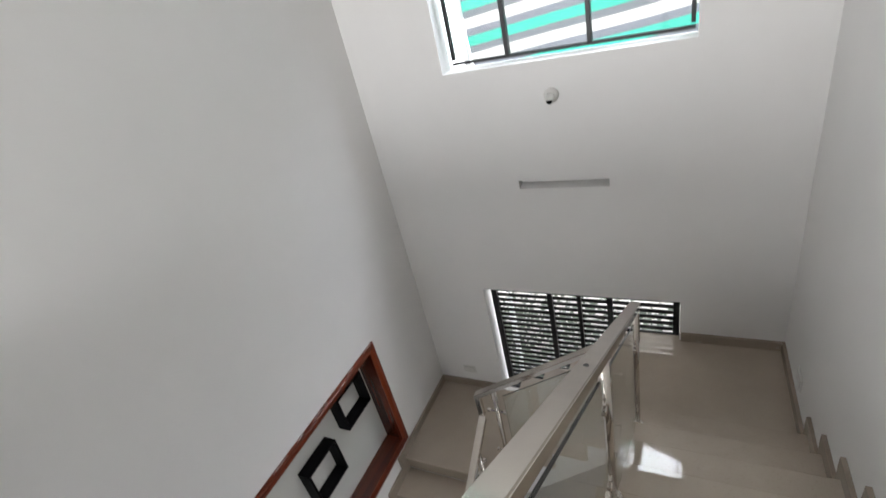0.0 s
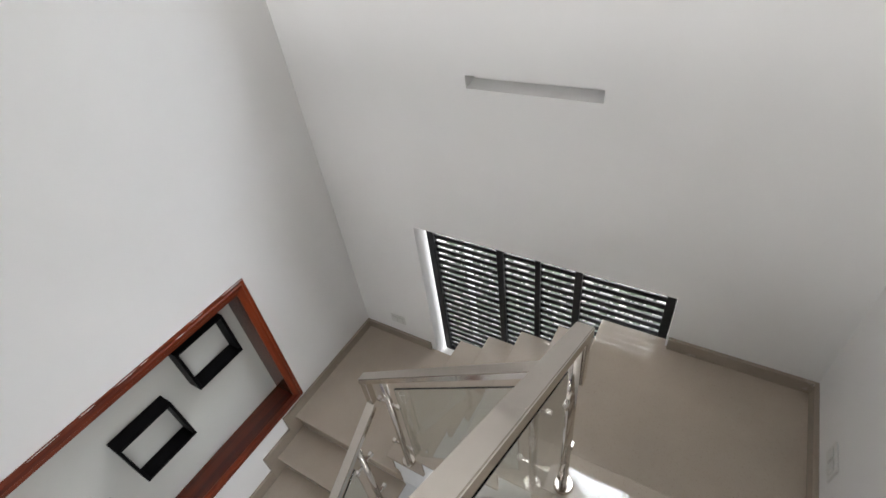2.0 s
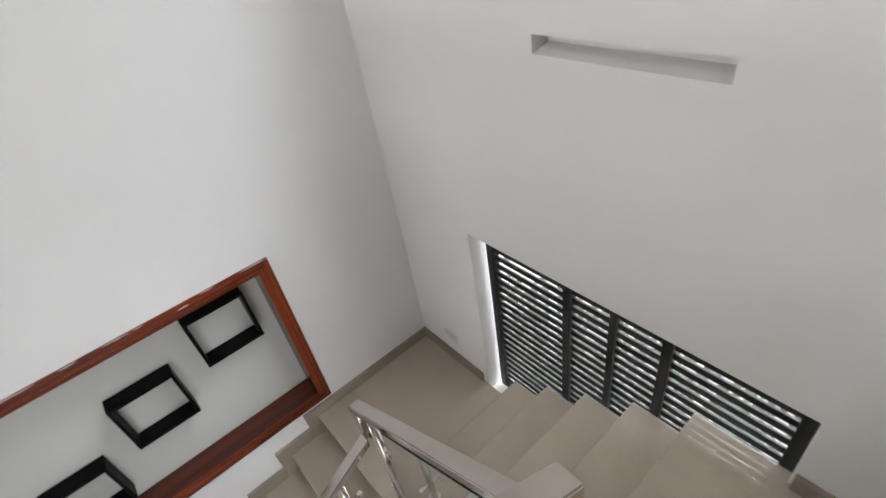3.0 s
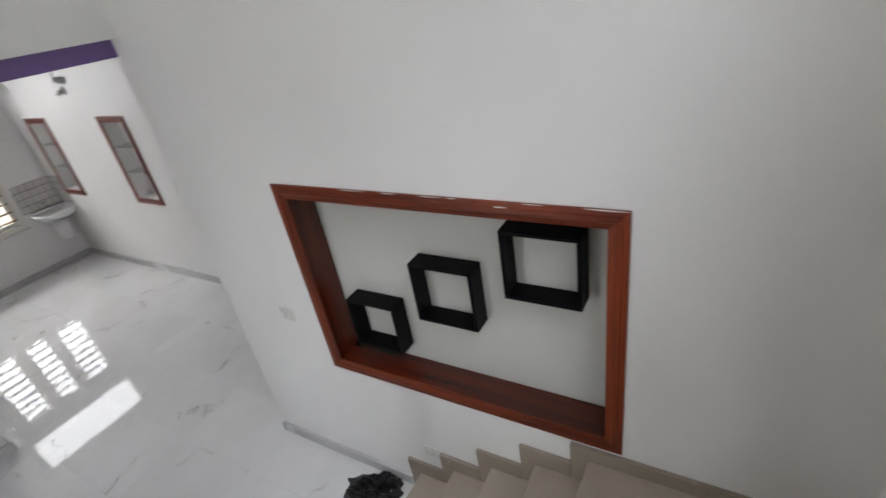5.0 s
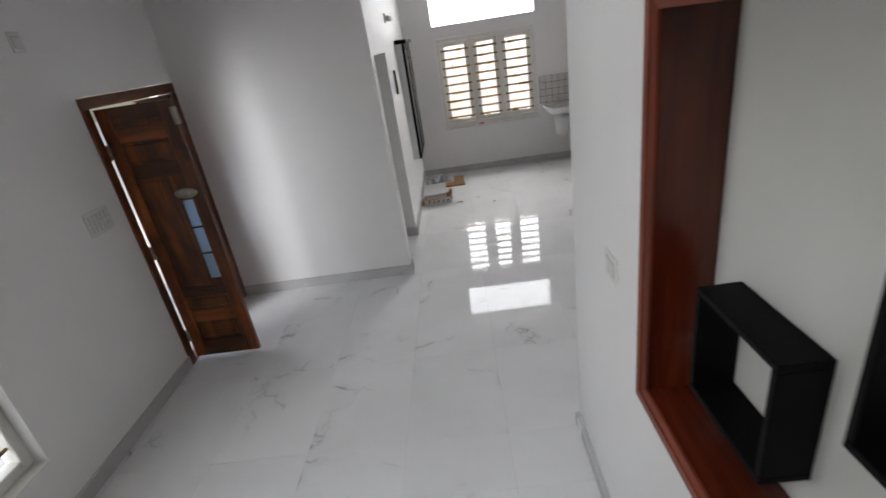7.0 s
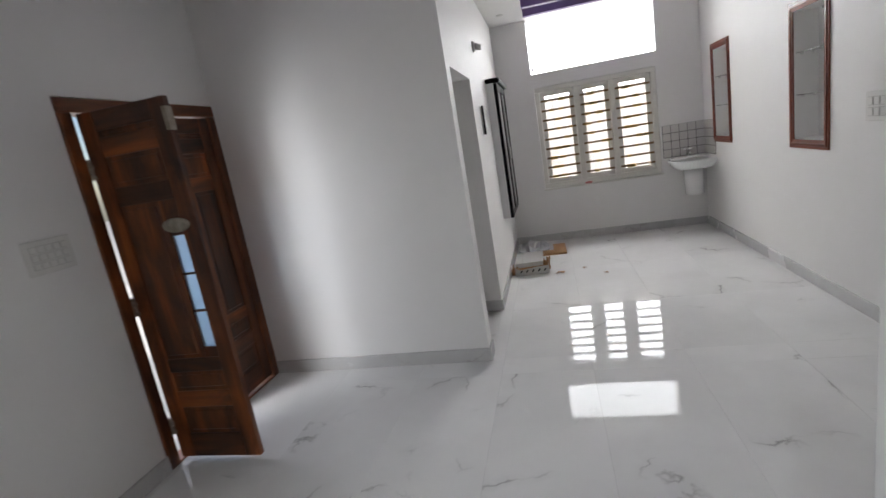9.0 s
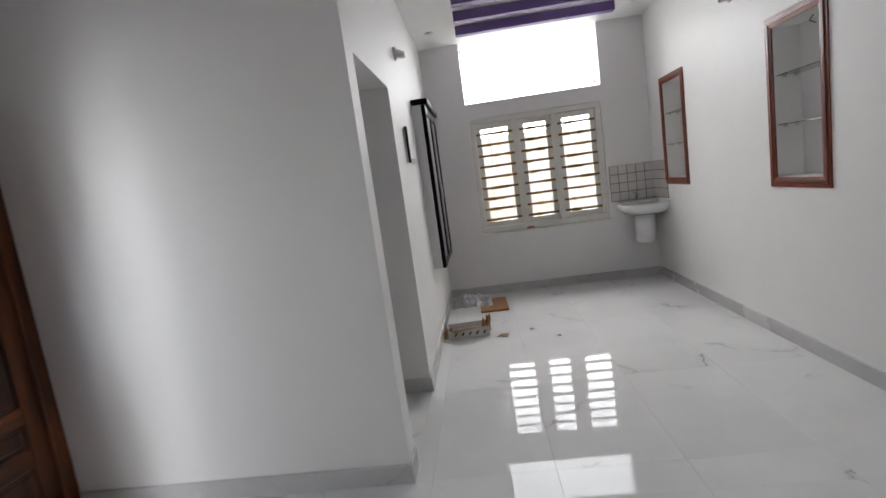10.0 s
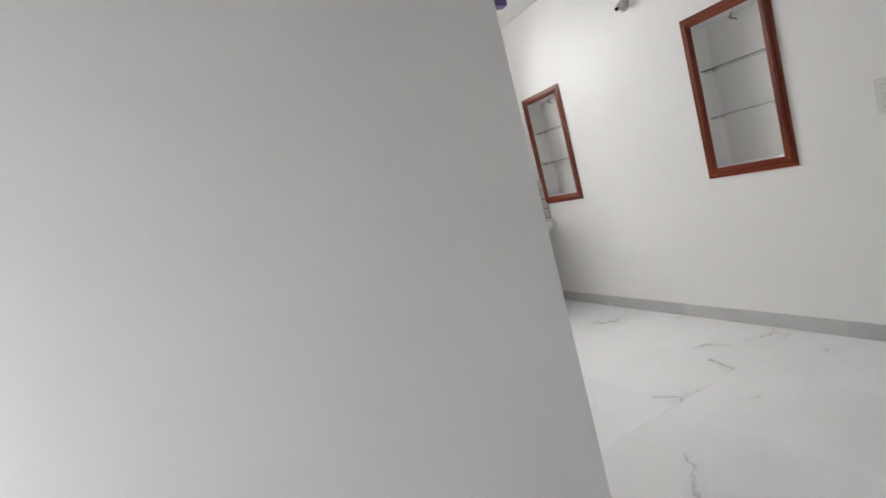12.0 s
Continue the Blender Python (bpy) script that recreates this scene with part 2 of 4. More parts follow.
# ---- building helpers ----
def part(name, bm, mat, parent=None, label="", at=None):
    """Links a bmesh as one mesh object, under a thing or part where one is given."""
    bmesh.ops.recalc_face_normals(bm, faces=bm.faces)
    me = bpy.data.meshes.new(name)
    bm.to_mesh(me)
    bm.free()
    me.materials.append(mat)
    ob = new(name, me)
    if at is not None:
        ob.matrix_world = at
    if parent is not None:
        ob.parent = parent
    if label:
        ob["label"] = label
    return ob


def thing(name, at, label, category, group="", kind=""):
    """An Empty at the base of a thing that has parts."""
    ob = new(name)
    ob.empty_display_size = 0.1
    ob.location = at
    bpy.context.view_layer.update()
    return tagged(ob, label, category, group, kind)


def add_box(bm, lo, hi, bevel=0.0, segments=1):
    lo, hi = Vector([min(a, b) for a, b in zip(lo, hi)]), Vector([max(a, b) for a, b in zip(lo, hi)])
    made = bmesh.ops.create_cube(bm, size=1.0, matrix=Matrix.Translation((lo + hi) / 2) @ Matrix.Diagonal((*(hi - lo), 1)))
    if bevel > 0:
        edges = list({e for v in made["verts"] for e in v.link_edges})
        bmesh.ops.bevel(bm, geom=edges, offset=bevel, segments=segments, affect="EDGES", profile=0.6)
    return bm


def box(lo, hi, bevel=0.0, segments=1):
    return add_box(bmesh.new(), lo, hi, bevel, segments)


def rel(parent, lo, hi, bevel=0.0):
    """A box given in world metres, for a child of a thing that stands at its own place."""
    o = parent.matrix_world.translation
    return box(Vector(lo) - o, Vector(hi) - o, bevel)


def add_prism(bm, outline, axis, lo, hi):
    """An outline of two coordinates, drawn out along an axis from lo to hi."""
    def at(u, w, d):
        p = [u, w]
        p.insert(axis, d)
        return p
    a = [bm.verts.new(at(u, w, lo)) for u, w in outline]
    b = [bm.verts.new(at(u, w, hi)) for u, w in outline]
    bm.faces.new(a)
    bm.faces.new(b)
    for i in range(len(a)):
        j = (i + 1) % len(a)
        bm.faces.new((a[i], a[j], b[j], b[i]))
    return bm


def prism(outline, axis, lo, hi):
    return add_prism(bmesh.new(), outline, axis, lo, hi)


def add_tube(bm, a, b, radius, sides=12, radius_b=None):
    a, b = Vector(a), Vector(b)
    turn = (b - a).to_track_quat("Z", "Y").to_matrix().to_4x4()
    bmesh.ops.create_cone(bm, cap_ends=True, segments=sides, radius1=radius, radius2=radius if radius_b is None else radius_b,
                          depth=(b - a).length, matrix=Matrix.Translation((a + b) / 2) @ turn)
    return bm


def tube(a, b, radius, sides=12, radius_b=None):
    return add_tube(bmesh.new(), a, b, radius, sides, radius_b)


def smooth(ob):
    for p in ob.data.polygons:
        p.use_smooth = True
    return ob


def wall_mesh(axis, near, far, u_range, z_range, holes=()):
    """A wall across one axis (0: x, 1: y) from near to far, with openings (u0, u1, z0, z1) that go right through."""
    us = sorted({*u_range, *(h[0] for h in holes), *(h[1] for h in holes)})
    zs = sorted({*z_range, *(h[2] for h in holes), *(h[3] for h in holes)})
    us = [u for u in us if u_range[0] <= u <= u_range[1]]
    zs = [z for z in zs if z_range[0] <= z <= z_range[1]]
    solid = {(i, j) for i in range(len(us) - 1) for j in range(len(zs) - 1)
             if not any(h[0] < (us[i] + us[i + 1]) / 2 < h[1] and h[2] < (zs[j] + zs[j + 1]) / 2 < h[3] for h in holes)}
    bm, made = bmesh.new(), {}

    def v(d, i, j):
        if (d, i, j) not in made:
            made[d, i, j] = bm.verts.new((d, us[i], zs[j]) if axis == 0 else (us[i], d, zs[j]))
        return made[d, i, j]

    for i, j in solid:
        for d in (near, far):
            bm.faces.new((v(d, i, j), v(d, i + 1, j), v(d, i + 1, j + 1), v(d, i, j + 1)))
        for di, dj, a, b in ((-1, 0, (i, j), (i, j + 1)), (1, 0, (i + 1, j), (i + 1, j + 1)), (0, -1, (i, j), (i + 1, j)), (0, 1, (i, j + 1), (i + 1, j + 1))):
            if (i + di, j + dj) not in solid:
                bm.faces.new((v(near, *a), v(near, *b), v(far, *b), v(far, *a)))
    return bm


def setting(name, bm, mat, label="", category=""):
    return tagged(part(name, bm, mat), label, category or name.split("_")[0], kind="structure")


# ---- plan: z 0 is the hall floor; x 0 the niche wall; y 0 the stair's window wall ----
NICHE_Y = (-2.5255, -0.9225)
NICHE_Z = (1.0295, 2.1425)
HALL_W, HALL_BACK, HALL_SIDE, BLOCK_Y, DOOR_X = -1.41, -9.33, 1.12, -5.675, 2.87
STAIR_X, CEIL, UPPER, ROOF = 3.03, 2.96, 3.115, 6.2
L1, L2, R1, R2, R3 = 0.865, 1.80, 0.173, 0.187, 1.315 / 7
END_Y = -3.43
SIDE_T = 0.32
DW0, DW1, DW_HEAD = -6.70, -5.82, 2.07
LANDING_Y = -0.99
MID_X = [0.945 + 0.2625 * i for i in range(5)]
LOW_Y = [-0.99 - 0.273 * i for i in range(5)]
UP_Y = [-0.94 - 0.275 * i for i in range(7)]

# ---- walls ----
setting("wall_niche", wall_mesh(0, -0.176, 0.0, (END_Y, 0.0), (0, ROOF), [(*NICHE_Y, *NICHE_Z)]), PLASTER, "white painted stair wall with a framed display niche")
setting("wall_niche_backing", wall_mesh(0, -0.27, -0.177, (END_Y, 0.2), (0, ROOF)), SHADED_NICHE_PLASTER, "white back of the display niche, its colour darkened for the recess's shade")
setting("wall_stair_window", wall_mesh(1, 0.0, 0.17, (-0.16, 3.25), (0, ROOF), [(0.705, 2.335, 0.80, 2.175), (1.2, 1.861, 3.17, 3.235), (0.755, 2.385, 4.09, 5.35)]), PLASTER,
        "tall white stair wall with a louvred and a high window")
setting("wall_slot_backing", prism([(0.004, 3.171), (0.085, 3.190), (0.085, 3.234), (0.20, 3.234), (0.20, 3.171)], 0, 1.201, 1.860), PLASTER, "sloping back of a shallow lamp slot in the stair wall")
setting("wall_stair_side", wall_mesh(0, STAIR_X, STAIR_X + 0.22, (-6.2, 0.0), (UPPER, ROOF)), PLASTER, "plain white upper stair side wall")
setting("wall_stair_side_lower", wall_mesh(0, STAIR_X, STAIR_X + 0.22, (-1.75, 0.0), (0, UPPER)), PLASTER, "plain white stair side wall")
setting("wall_stair_side_middle", wall_mesh(0, STAIR_X, STAIR_X + 0.22, (-2.75, -1.75), (2.101, UPPER)), PLASTER, "plain white stair side wall")
setting("wall_door", wall_mesh(0, DOOR_X, DOOR_X + 0.23, (BLOCK_Y - 0.2, -2.75), (0, UPPER), [(-5.674, -4.49, 0, 2.115), (-3.19, -2.75, 0.40, 2.1)]), PLASTER,
        "white hall wall with the main door and a barred window")
setting("wall_door_below_stair", wall_mesh(0, DOOR_X, DOOR_X + 0.23, (-2.75, -1.75), (0, 2.1), [(-2.75, -1.9, 0.40, 2.1)]), PLASTER, "white wall below the stair")
setting("wall_block", wall_mesh(1, BLOCK_Y - 0.15, BLOCK_Y, (HALL_SIDE, DOOR_X), (0, CEIL)), PLASTER, "plain white partition wall beside the main door")
setting("wall_block_side", wall_mesh(0, HALL_SIDE, HALL_SIDE + SIDE_T, (HALL_BACK, BLOCK_Y - 0.15), (0, CEIL), [(DW0, BLOCK_Y - 0.15, 0, DW_HEAD)]), PLASTER, "white hall wall with a doorway")
setting("wall_back", wall_mesh(1, HALL_BACK - 0.2, HALL_BACK, (-1.6, DOOR_X + 0.2), (0, UPPER), [(-0.878, 0.642, 0.742, 2.1), (-0.898, 0.658, 2.28, CEIL)]), PLASTER, "white end wall with a barred window and a clear vent above it")
SHOW = [(-7.066, -6.485), (-8.965, -8.380)]
setting("wall_showcase", wall_mesh(0, HALL_W - 0.17, HALL_W, (HALL_BACK, END_Y), (0, CEIL), [(a + 0.068, b - 0.068, 1.148, 2.119) for a, b in SHOW]), PLASTER, "white hall wall with two framed showcases")
setting("wall_showcase_backing", wall_mesh(0, HALL_W - 0.27, HALL_W - 0.171, (HALL_BACK, END_Y), (0, CEIL)), PLASTER, "white back of the showcases")
setting("wall_return", wall_mesh(1, END_Y, -3.25, (HALL_W - 0.2, -0.27), (0, CEIL)), PLASTER, "plain white return wall")
setting("wall_passage_back", wall_mesh(1, -7.7, -7.55, (HALL_SIDE + SIDE_T, DOOR_X), (0, CEIL)), PLASTER, "plain white room wall")
setting("wall_passage_side", wall_mesh(0, DOOR_X, DOOR_X + 0.2, (HALL_BACK, BLOCK_Y - 0.2), (0, UPPER)), PLASTER, "plain white room wall")
setting("wall_upper_front", wall_mesh(1, END_Y, END_Y + 0.05, (0.0, 1.95), (CEIL - 0.004, UPPER + 0.9)), PLASTER, "plain white upper parapet over the hall opening")
setting("wall_upper_end", wall_mesh(1, -6.2, -6.05, (-0.27, STAIR_X), (UPPER, ROOF), [(0.02, 1.9, 3.95, 5.55)]), PLASTER, "plain white upper wall with a window opening")
setting("wall_upper_inner", wall_mesh(0, -0.27, -0.12, (-6.05, END_Y), (UPPER, ROOF)), PLASTER, "plain white upper wall")
setting("ceiling_hall", box((HALL_W - 0.27, HALL_BACK, CEIL), (DOOR_X, END_Y, UPPER - 0.02)), CEILING, "white hall ceiling slab", "ceiling")
setting("ceiling_roof", box((-0.3, -6.3, ROOF), (3.3, 0.3, ROOF + 0.15)), CEILING, "white stairwell ceiling", "ceiling")
setting("upper_floor", box((-0.12, -6.2, UPPER - 0.019), (STAIR_X, END_Y, UPPER)), BEIGE, "beige tiled upper floor", "floor")
setting("upper_landing", box((1.95, END_Y, UPPER - 0.019), (STAIR_X, UP_Y[6] - 0.012, UPPER)), BEIGE, "beige tiled upper landing", "floor")
setting("upper_slab", box((1.95, END_Y, UPPER - 0.17), (STAIR_X, UP_Y[6] - 0.012, UPPER - 0.02)), CEILING, "white upper slab edge", "ceiling")
# ---- staircase ----
stair = thing("staircase", (1.5, -1.2, 0), "three-flight stair with beige glossy tiled treads and white sides", "staircase", kind="structure")


def tread(x0, x1, y0, y1, z, name="tread"):
    return part(name, rel(stair, (x0, y0, z - 0.022), (x1, y1, z), 0.004), BEIGE, stair)


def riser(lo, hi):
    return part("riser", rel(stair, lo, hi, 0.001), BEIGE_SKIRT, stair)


NOSE, IN_X, WELL_Y = 0.022, 1.005, -1.005
# landings
tread(0.0, MID_X[0] + 0.03, LANDING_Y - NOSE, 0.0, L1, "landing_tile")
tread(MID_X[4] - NOSE, STAIR_X, UP_Y[0] - 0.012, 0.05, L2, "landing_tile")
# flight from the hall to the first landing, along the niche wall
for i in range(5):
    z = L1 - R1 * (i + 1)
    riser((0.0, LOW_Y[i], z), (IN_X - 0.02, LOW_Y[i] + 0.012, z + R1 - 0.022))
    if i < 4:
        tread(0.0, IN_X, LOW_Y[i + 1] - NOSE, LOW_Y[i], z)
# flight along the window wall
for i in range(5):
    z = L1 + R2 * (i + 1)
    riser((MID_X[i], WELL_Y + 0.02, z - R2), (MID_X[i] + 0.012, 0.0, z - 0.022))
    if i < 4:
        tread(MID_X[i] - NOSE, MID_X[i + 1] + 0.012, WELL_Y, 0.05, z)
# flight up to the upper floor
for i in range(7):
    z = L2 + R3 * (i + 1)
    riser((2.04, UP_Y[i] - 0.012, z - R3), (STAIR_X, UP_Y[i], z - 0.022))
    if i < 6:
        tread(2.03, STAIR_X, UP_Y[i + 1] - 0.012, UP_Y[i] + NOSE, z)
# plastered bodies under the treads
low = [(LOW_Y[0] + 0.012, L1 - 0.022)]
for i in range(5):
    z = L1 - R1 * (i + 1)
    low += [(LOW_Y[i] + 0.012, z - 0.022 if i < 4 else 0.0)]
    if i < 4:
        low += [(LOW_Y[i + 1] + 0.012, z - 0.022)]
low += [(LOW_Y[3], 0.0), (0.0, 0.72), (0.0, L1 - 0.022)]
part("lower_flight_body", prism([(y + 1.2, z) for y, z in low], 0, 0.0 - 1.5, IN_X - 0.02 - 1.5), WHITE_TRIM, stair, "white plastered stair body")
mid = [(MID_X[0] + 0.012, L1 - 0.022)]
for i in range(5):
    z = L1 + R2 * (i + 1) - 0.022
    mid += [(MID_X[i] + 0.012, z), ((MID_X[i + 1] if i < 4 else STAIR_X) + (0.012 if i < 4 else 0.0), z)]
mid += [(STAIR_X, L2 - 0.18), (MID_X[4] + 0.1, L2 - 0.18), (MID_X[0] + 0.2, L1 - 0.16), (MID_X[0] + 0.012, L1 - 0.16)]
part("middle_flight_body", prism([(x - 1.5, z) for x, z in mid], 1, WELL_Y + 0.02 + 1.2, 1.2), WHITE_TRIM, stair, "white plastered stair body")
up = []
for i in range(7):
    z = L2 + R3 * (i + 1) - 0.022
    up += [(UP_Y[i] - 0.012, z - R3 if i else L2 - 0.18), (UP_Y[i] - 0.012, z)]
up += [(UP_Y[6] - 0.0121, UPPER - 0.17), (UP_Y[6] + 0.05, UPPER - 0.20), (UP_Y[0] - 0.012 - 0.1, L2 - 0.18)]
part("upper_flight_body", prism([(y + 1.2, z) for y, z in up], 0, 2.05 - 1.5, STAIR_X - 1.5), WHITE_TRIM, stair, "white plastered stair body")

# stepped tile skirting along the walls
SK, TH = 0.08, 0.022


def stair_skirt(lo, hi):
    part("skirting_tile", rel(stair, lo, hi, 0.0015), BEIGE_SKIRT, stair)


stair_skirt((0.0, LOW_Y[0] - 0.105, L1 - 0.02), (TH, 0.0, L1 + SK))
for i in range(4):
    z = L1 - R1 * (i + 1)
    stair_skirt((0.0, LOW_Y[i + 1] - 0.105, z), (TH, LOW_Y[i] - 0.1055, z + SK + 0.028))
    stair_skirt((0.0, LOW_Y[i] - 0.105, z), (TH - 0.002, LOW_Y[i] + 0.01, L1 - R1 * i + (0.028 if i else 0.0)))
stair_skirt((0.0, LOW_Y[4] - 0.105, 0.0), (TH - 0.002, LOW_Y[4] + 0.01, R1))
stair_skirt((TH, -TH, L1), (0.66, 0.0, L1 + SK))
stair_skirt((2.345, -TH, L2), (STAIR_X - TH, 0.0, L2 + SK))
stair_skirt((STAIR_X - TH, UP_Y[0] + 0.085, L2), (STAIR_X, 0.0, L2 + SK))
for i in range(6):
    z = L2 + R3 * (i + 1)
    stair_skirt((STAIR_X - TH, UP_Y[i + 1] + 0.085, z), (STAIR_X, UP_Y[i] + 0.0845, z + SK))
    stair_skirt((STAIR_X - TH + 0.002, UP_Y[i], z - R3), (STAIR_X, UP_Y[i] + 0.085, z))
stair_skirt((STAIR_X - TH, -6.0, UPPER), (STAIR_X, UP_Y[6] + 0.085, UPPER + SK))


# ---- railings ----
def rail_bar(a, b, wide, deep, axis):
    """A rectangular bar from a to b, upright-sided, whose width lies along an axis; its top passes through a and b."""
    bm = bmesh.new()
    a, b = Vector(a), Vector(b)
    side = Vector((wide / 2, 0, 0)) if axis == 0 else Vector((0, wide / 2, 0))
    down = Vector((0, 0, -deep))
    ring = [[bm.verts.new(p + q) for q in (-side, side, side + down, -side + down)] for p in (a, b)]
    bm.faces.new(ring[0])
    bm.faces.new(ring[1])
    for i in range(4):
        j = (i + 1) % 4
        bm.faces.new((ring[0][i], ring[0][j], ring[1][j], ring[1][i]))
    bmesh.ops.bevel(bm, geom=list(bm.edges), offset=0.004, segments=2, affect="EDGES")
    return bm


def moved(bm, o):
    bmesh.ops.translate(bm, verts=bm.verts, vec=-Vector(o))
    return bm


def sheet(corners, thick, axis):
    """A flat pane through four corners."""
    bm = bmesh.new()
    off = Vector((thick / 2, 0, 0)) if axis == 0 else Vector((0, thick / 2, 0))
    a = [bm.verts.new(Vector(c) - off) for c in corners]
    b = [bm.verts.new(Vector(c) + off) for c in corners]
    bm.faces.new(a)
    bm.faces.new(b)
    for i in range(4):
        j = (i + 1) % 4
        bm.faces.new((a[i], a[j], b[j], b[i]))
    bmesh.ops.bevel(bm, geom=list(bm.edges), offset=0.0015, segments=1, affect="EDGES")
    return bm


def railing(name, label, start, end, axis, posts, drop, panes, mounts):
    """start, end: top of the handrail; axis: the handrail's width; posts: (place along, foot z); panes: pairs of places along, with foot heights."""
    ob = thing(name, (*start[:2], posts[0][1]), label, "stair railing")
    o = ob.matrix_world.translation
    run = 1 - axis
    s, e = Vector(start), Vector(end)

    def top(d):
        return s.z + (e.z - s.z) * (d - s[run]) / (e[run] - s[run])

    def at(d, z, off=0.0):
        p = [0, 0, z]
        p[run], p[axis] = d, s[axis] + off
        return Vector(p)
    part("handrail", moved(rail_bar(s, e, 0.058, 0.046, axis), o), STEEL, ob, "brushed steel square handrail")
    for p, z0, z1 in drop:
        q = Vector(p)
        part("rail_drop", moved(box(q + Vector((-0.022, -0.022, z0 - q.z)), q + Vector((0.022, 0.022, z1 - q.z)), 0.003), o), STEEL, ob)
    for d, z0 in posts:
        post = part("post", moved(tube(at(d, z0), at(d, top(d) - 0.04), 0.020, 16), o), STEEL, ob)
        smooth(post)
        flange = part("flange", moved(tube(at(d, z0), at(d, z0 + 0.014), 0.046, 20, 0.040), o), STEEL, post)
        flange.matrix_parent_inverse = Matrix()
        for f in (0.22, 0.72):
            z = z0 + (top(d) - z0) * f
            for sgn in (-1, 1):
                bm = tube(at(d + sgn * 0.012, z), at(d + sgn * 0.062, z), 0.008, 10)
                add_box(bm, at(d + sgn * 0.052, z - 0.014, -0.013), at(d + sgn * 0.080, z + 0.014, 0.013), 0.003)
                part("glass_clamp", moved(bm, o), STEEL, post)
    for d0, d1, z0, z1 in panes:
        pane = part("glass_panel", moved(sheet([at(d0, z0), at(d1, z1), at(d1, top(d1) - 0.13), at(d0, top(d0) - 0.13)], 0.010, axis), o), RAIL_GLASS, ob, "greenish toughened glass panel")
        pane.visible_shadow = False
    for d in mounts:
        z = top(d) - 0.001
        bm = bmesh.new()
        add_tube(bm, at(d, z - 0.004), at(d, z + 0.002), 0.008, 12)
        part("screw_plug", moved(bm, o), WIRE, ob)
    return ob


RX, MY, LX = 2.108, -0.965, 0.955
slope3, slope2, slope1 = 0.61, 0.70, 0.62
railing("upper_flight_railing", "brushed steel railing with greenish glass on the upper flight", (RX, -3.1, 2.912 + slope3 * 2.13), (RX, -0.97, 2.912), 0,
        [(-1.065, L2 + R3), (-2.06, L2 + 5 * R3), (-2.95, UPPER)], [((RX, -0.995, 0), 2.65, 2.875)],
        [(-1.14, -1.98, 2.10, 2.66), (-2.14, -2.87, 2.80, 3.22)], [-2.30])
railing("middle_flight_railing", "brushed steel railing with greenish glass on the middle flight", (LX - 0.032, MY, 1.894), (2.05, MY, 1.894 + slope2 * 1.10), 1,
        [(1.085, L1 + R2), (1.93, L1 + 4 * R2)], [((LX - 0.01, MY, 0), 1.66, 1.86)],
        [(1.16, 1.86, 1.20, 1.70)], [])
railing("lower_flight_railing", "brushed steel railing with greenish glass on the lower flight", (LX, MY - 0.02, 1.675), (LX, -2.142, 1.675 - slope1 * 1.157), 0,
        [(-1.19, L1 - R1), (-1.95, L1 - 4 * R1)], [],
        [(-1.26, -1.89, 0.80, 0.40)], [])
newel = thing("newel_post", (0.903, -2.195, 0.0), "square red-brown timber newel post at the foot of the stair", "newel post")
part("shaft", box((-0.046, -0.046, 0.0), (0.046, 0.046, 0.94), 0.004), MAHOGANY[2], newel)
part("cap", box((-0.055, -0.055, 0.94), (0.055, 0.055, 0.985), 0.006), MAHOGANY[1], newel)

# ---- framed niche with hollow black boxes ----


def picture_frame(name, label, x, y_range, z_range, face, depth, lined=True):
    """A moulded timber lining round a recess in a wall across x; it faces along +x."""
    ob = thing(name, (x, (y_range[0] + y_range[1]) / 2, z_range[0]), label, "frame")
    o = ob.matrix_world.translation
    (y0, y1), (z0, z1) = y_range, z_range

    profile = [(0.0, 0.0005), (0.0, 0.010), (face * 0.28, 0.010), (face * 0.34, 0.017), (face * 0.60, 0.017), (face * 0.66, 0.012), (face, 0.008)]
    profile += [(face, 0.0005)]

    def moulding(kind):
        """One mitred member of the frame, swept from corner to corner."""
        bm = bmesh.new()
        ends = []
        for far in (0, 1):
            ring = []
            for a, h in profile:
                if kind in ("top", "bottom"):
                    p = (x + h, y1 - a if far else y0 + a, z1 - a if kind == "top" else z0 + a)
                else:
                    p = (x + h, y0 + a if kind == "left" else y1 - a, z1 - a if far else z0 + a)
                ring.append(bm.verts.new(Vector(p) - o))
            ends.append(ring)
        n = len(profile)
        for i in range(n):
            k = (i + 1) % n
            bm.faces.new((ends[0][i], ends[0][k], ends[1][k], ends[1][i]))
        bm.faces.new(ends[0])
        bm.faces.new(ends[1])
        return bm
    for kind in ("top", "bottom", "left", "right"):
        part({"top": "head", "bottom": "sill", "left": "jamb", "right": "jamb"}[kind], moulding(kind), MAHOGANY[1 if kind in ("top", "bottom") else 2], ob)
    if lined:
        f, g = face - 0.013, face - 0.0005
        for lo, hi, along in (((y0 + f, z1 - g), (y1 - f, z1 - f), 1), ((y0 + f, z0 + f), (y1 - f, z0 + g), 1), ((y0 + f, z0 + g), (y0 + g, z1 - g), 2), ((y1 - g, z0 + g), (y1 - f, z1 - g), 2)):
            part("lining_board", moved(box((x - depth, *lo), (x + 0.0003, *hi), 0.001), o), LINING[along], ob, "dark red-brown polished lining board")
    return ob


picture_frame("niche_frame", "red-brown moulded timber frame round a wall niche", 0.0, (-2.588, -0.860), (0.967, 2.205), 0.076, 0.175)


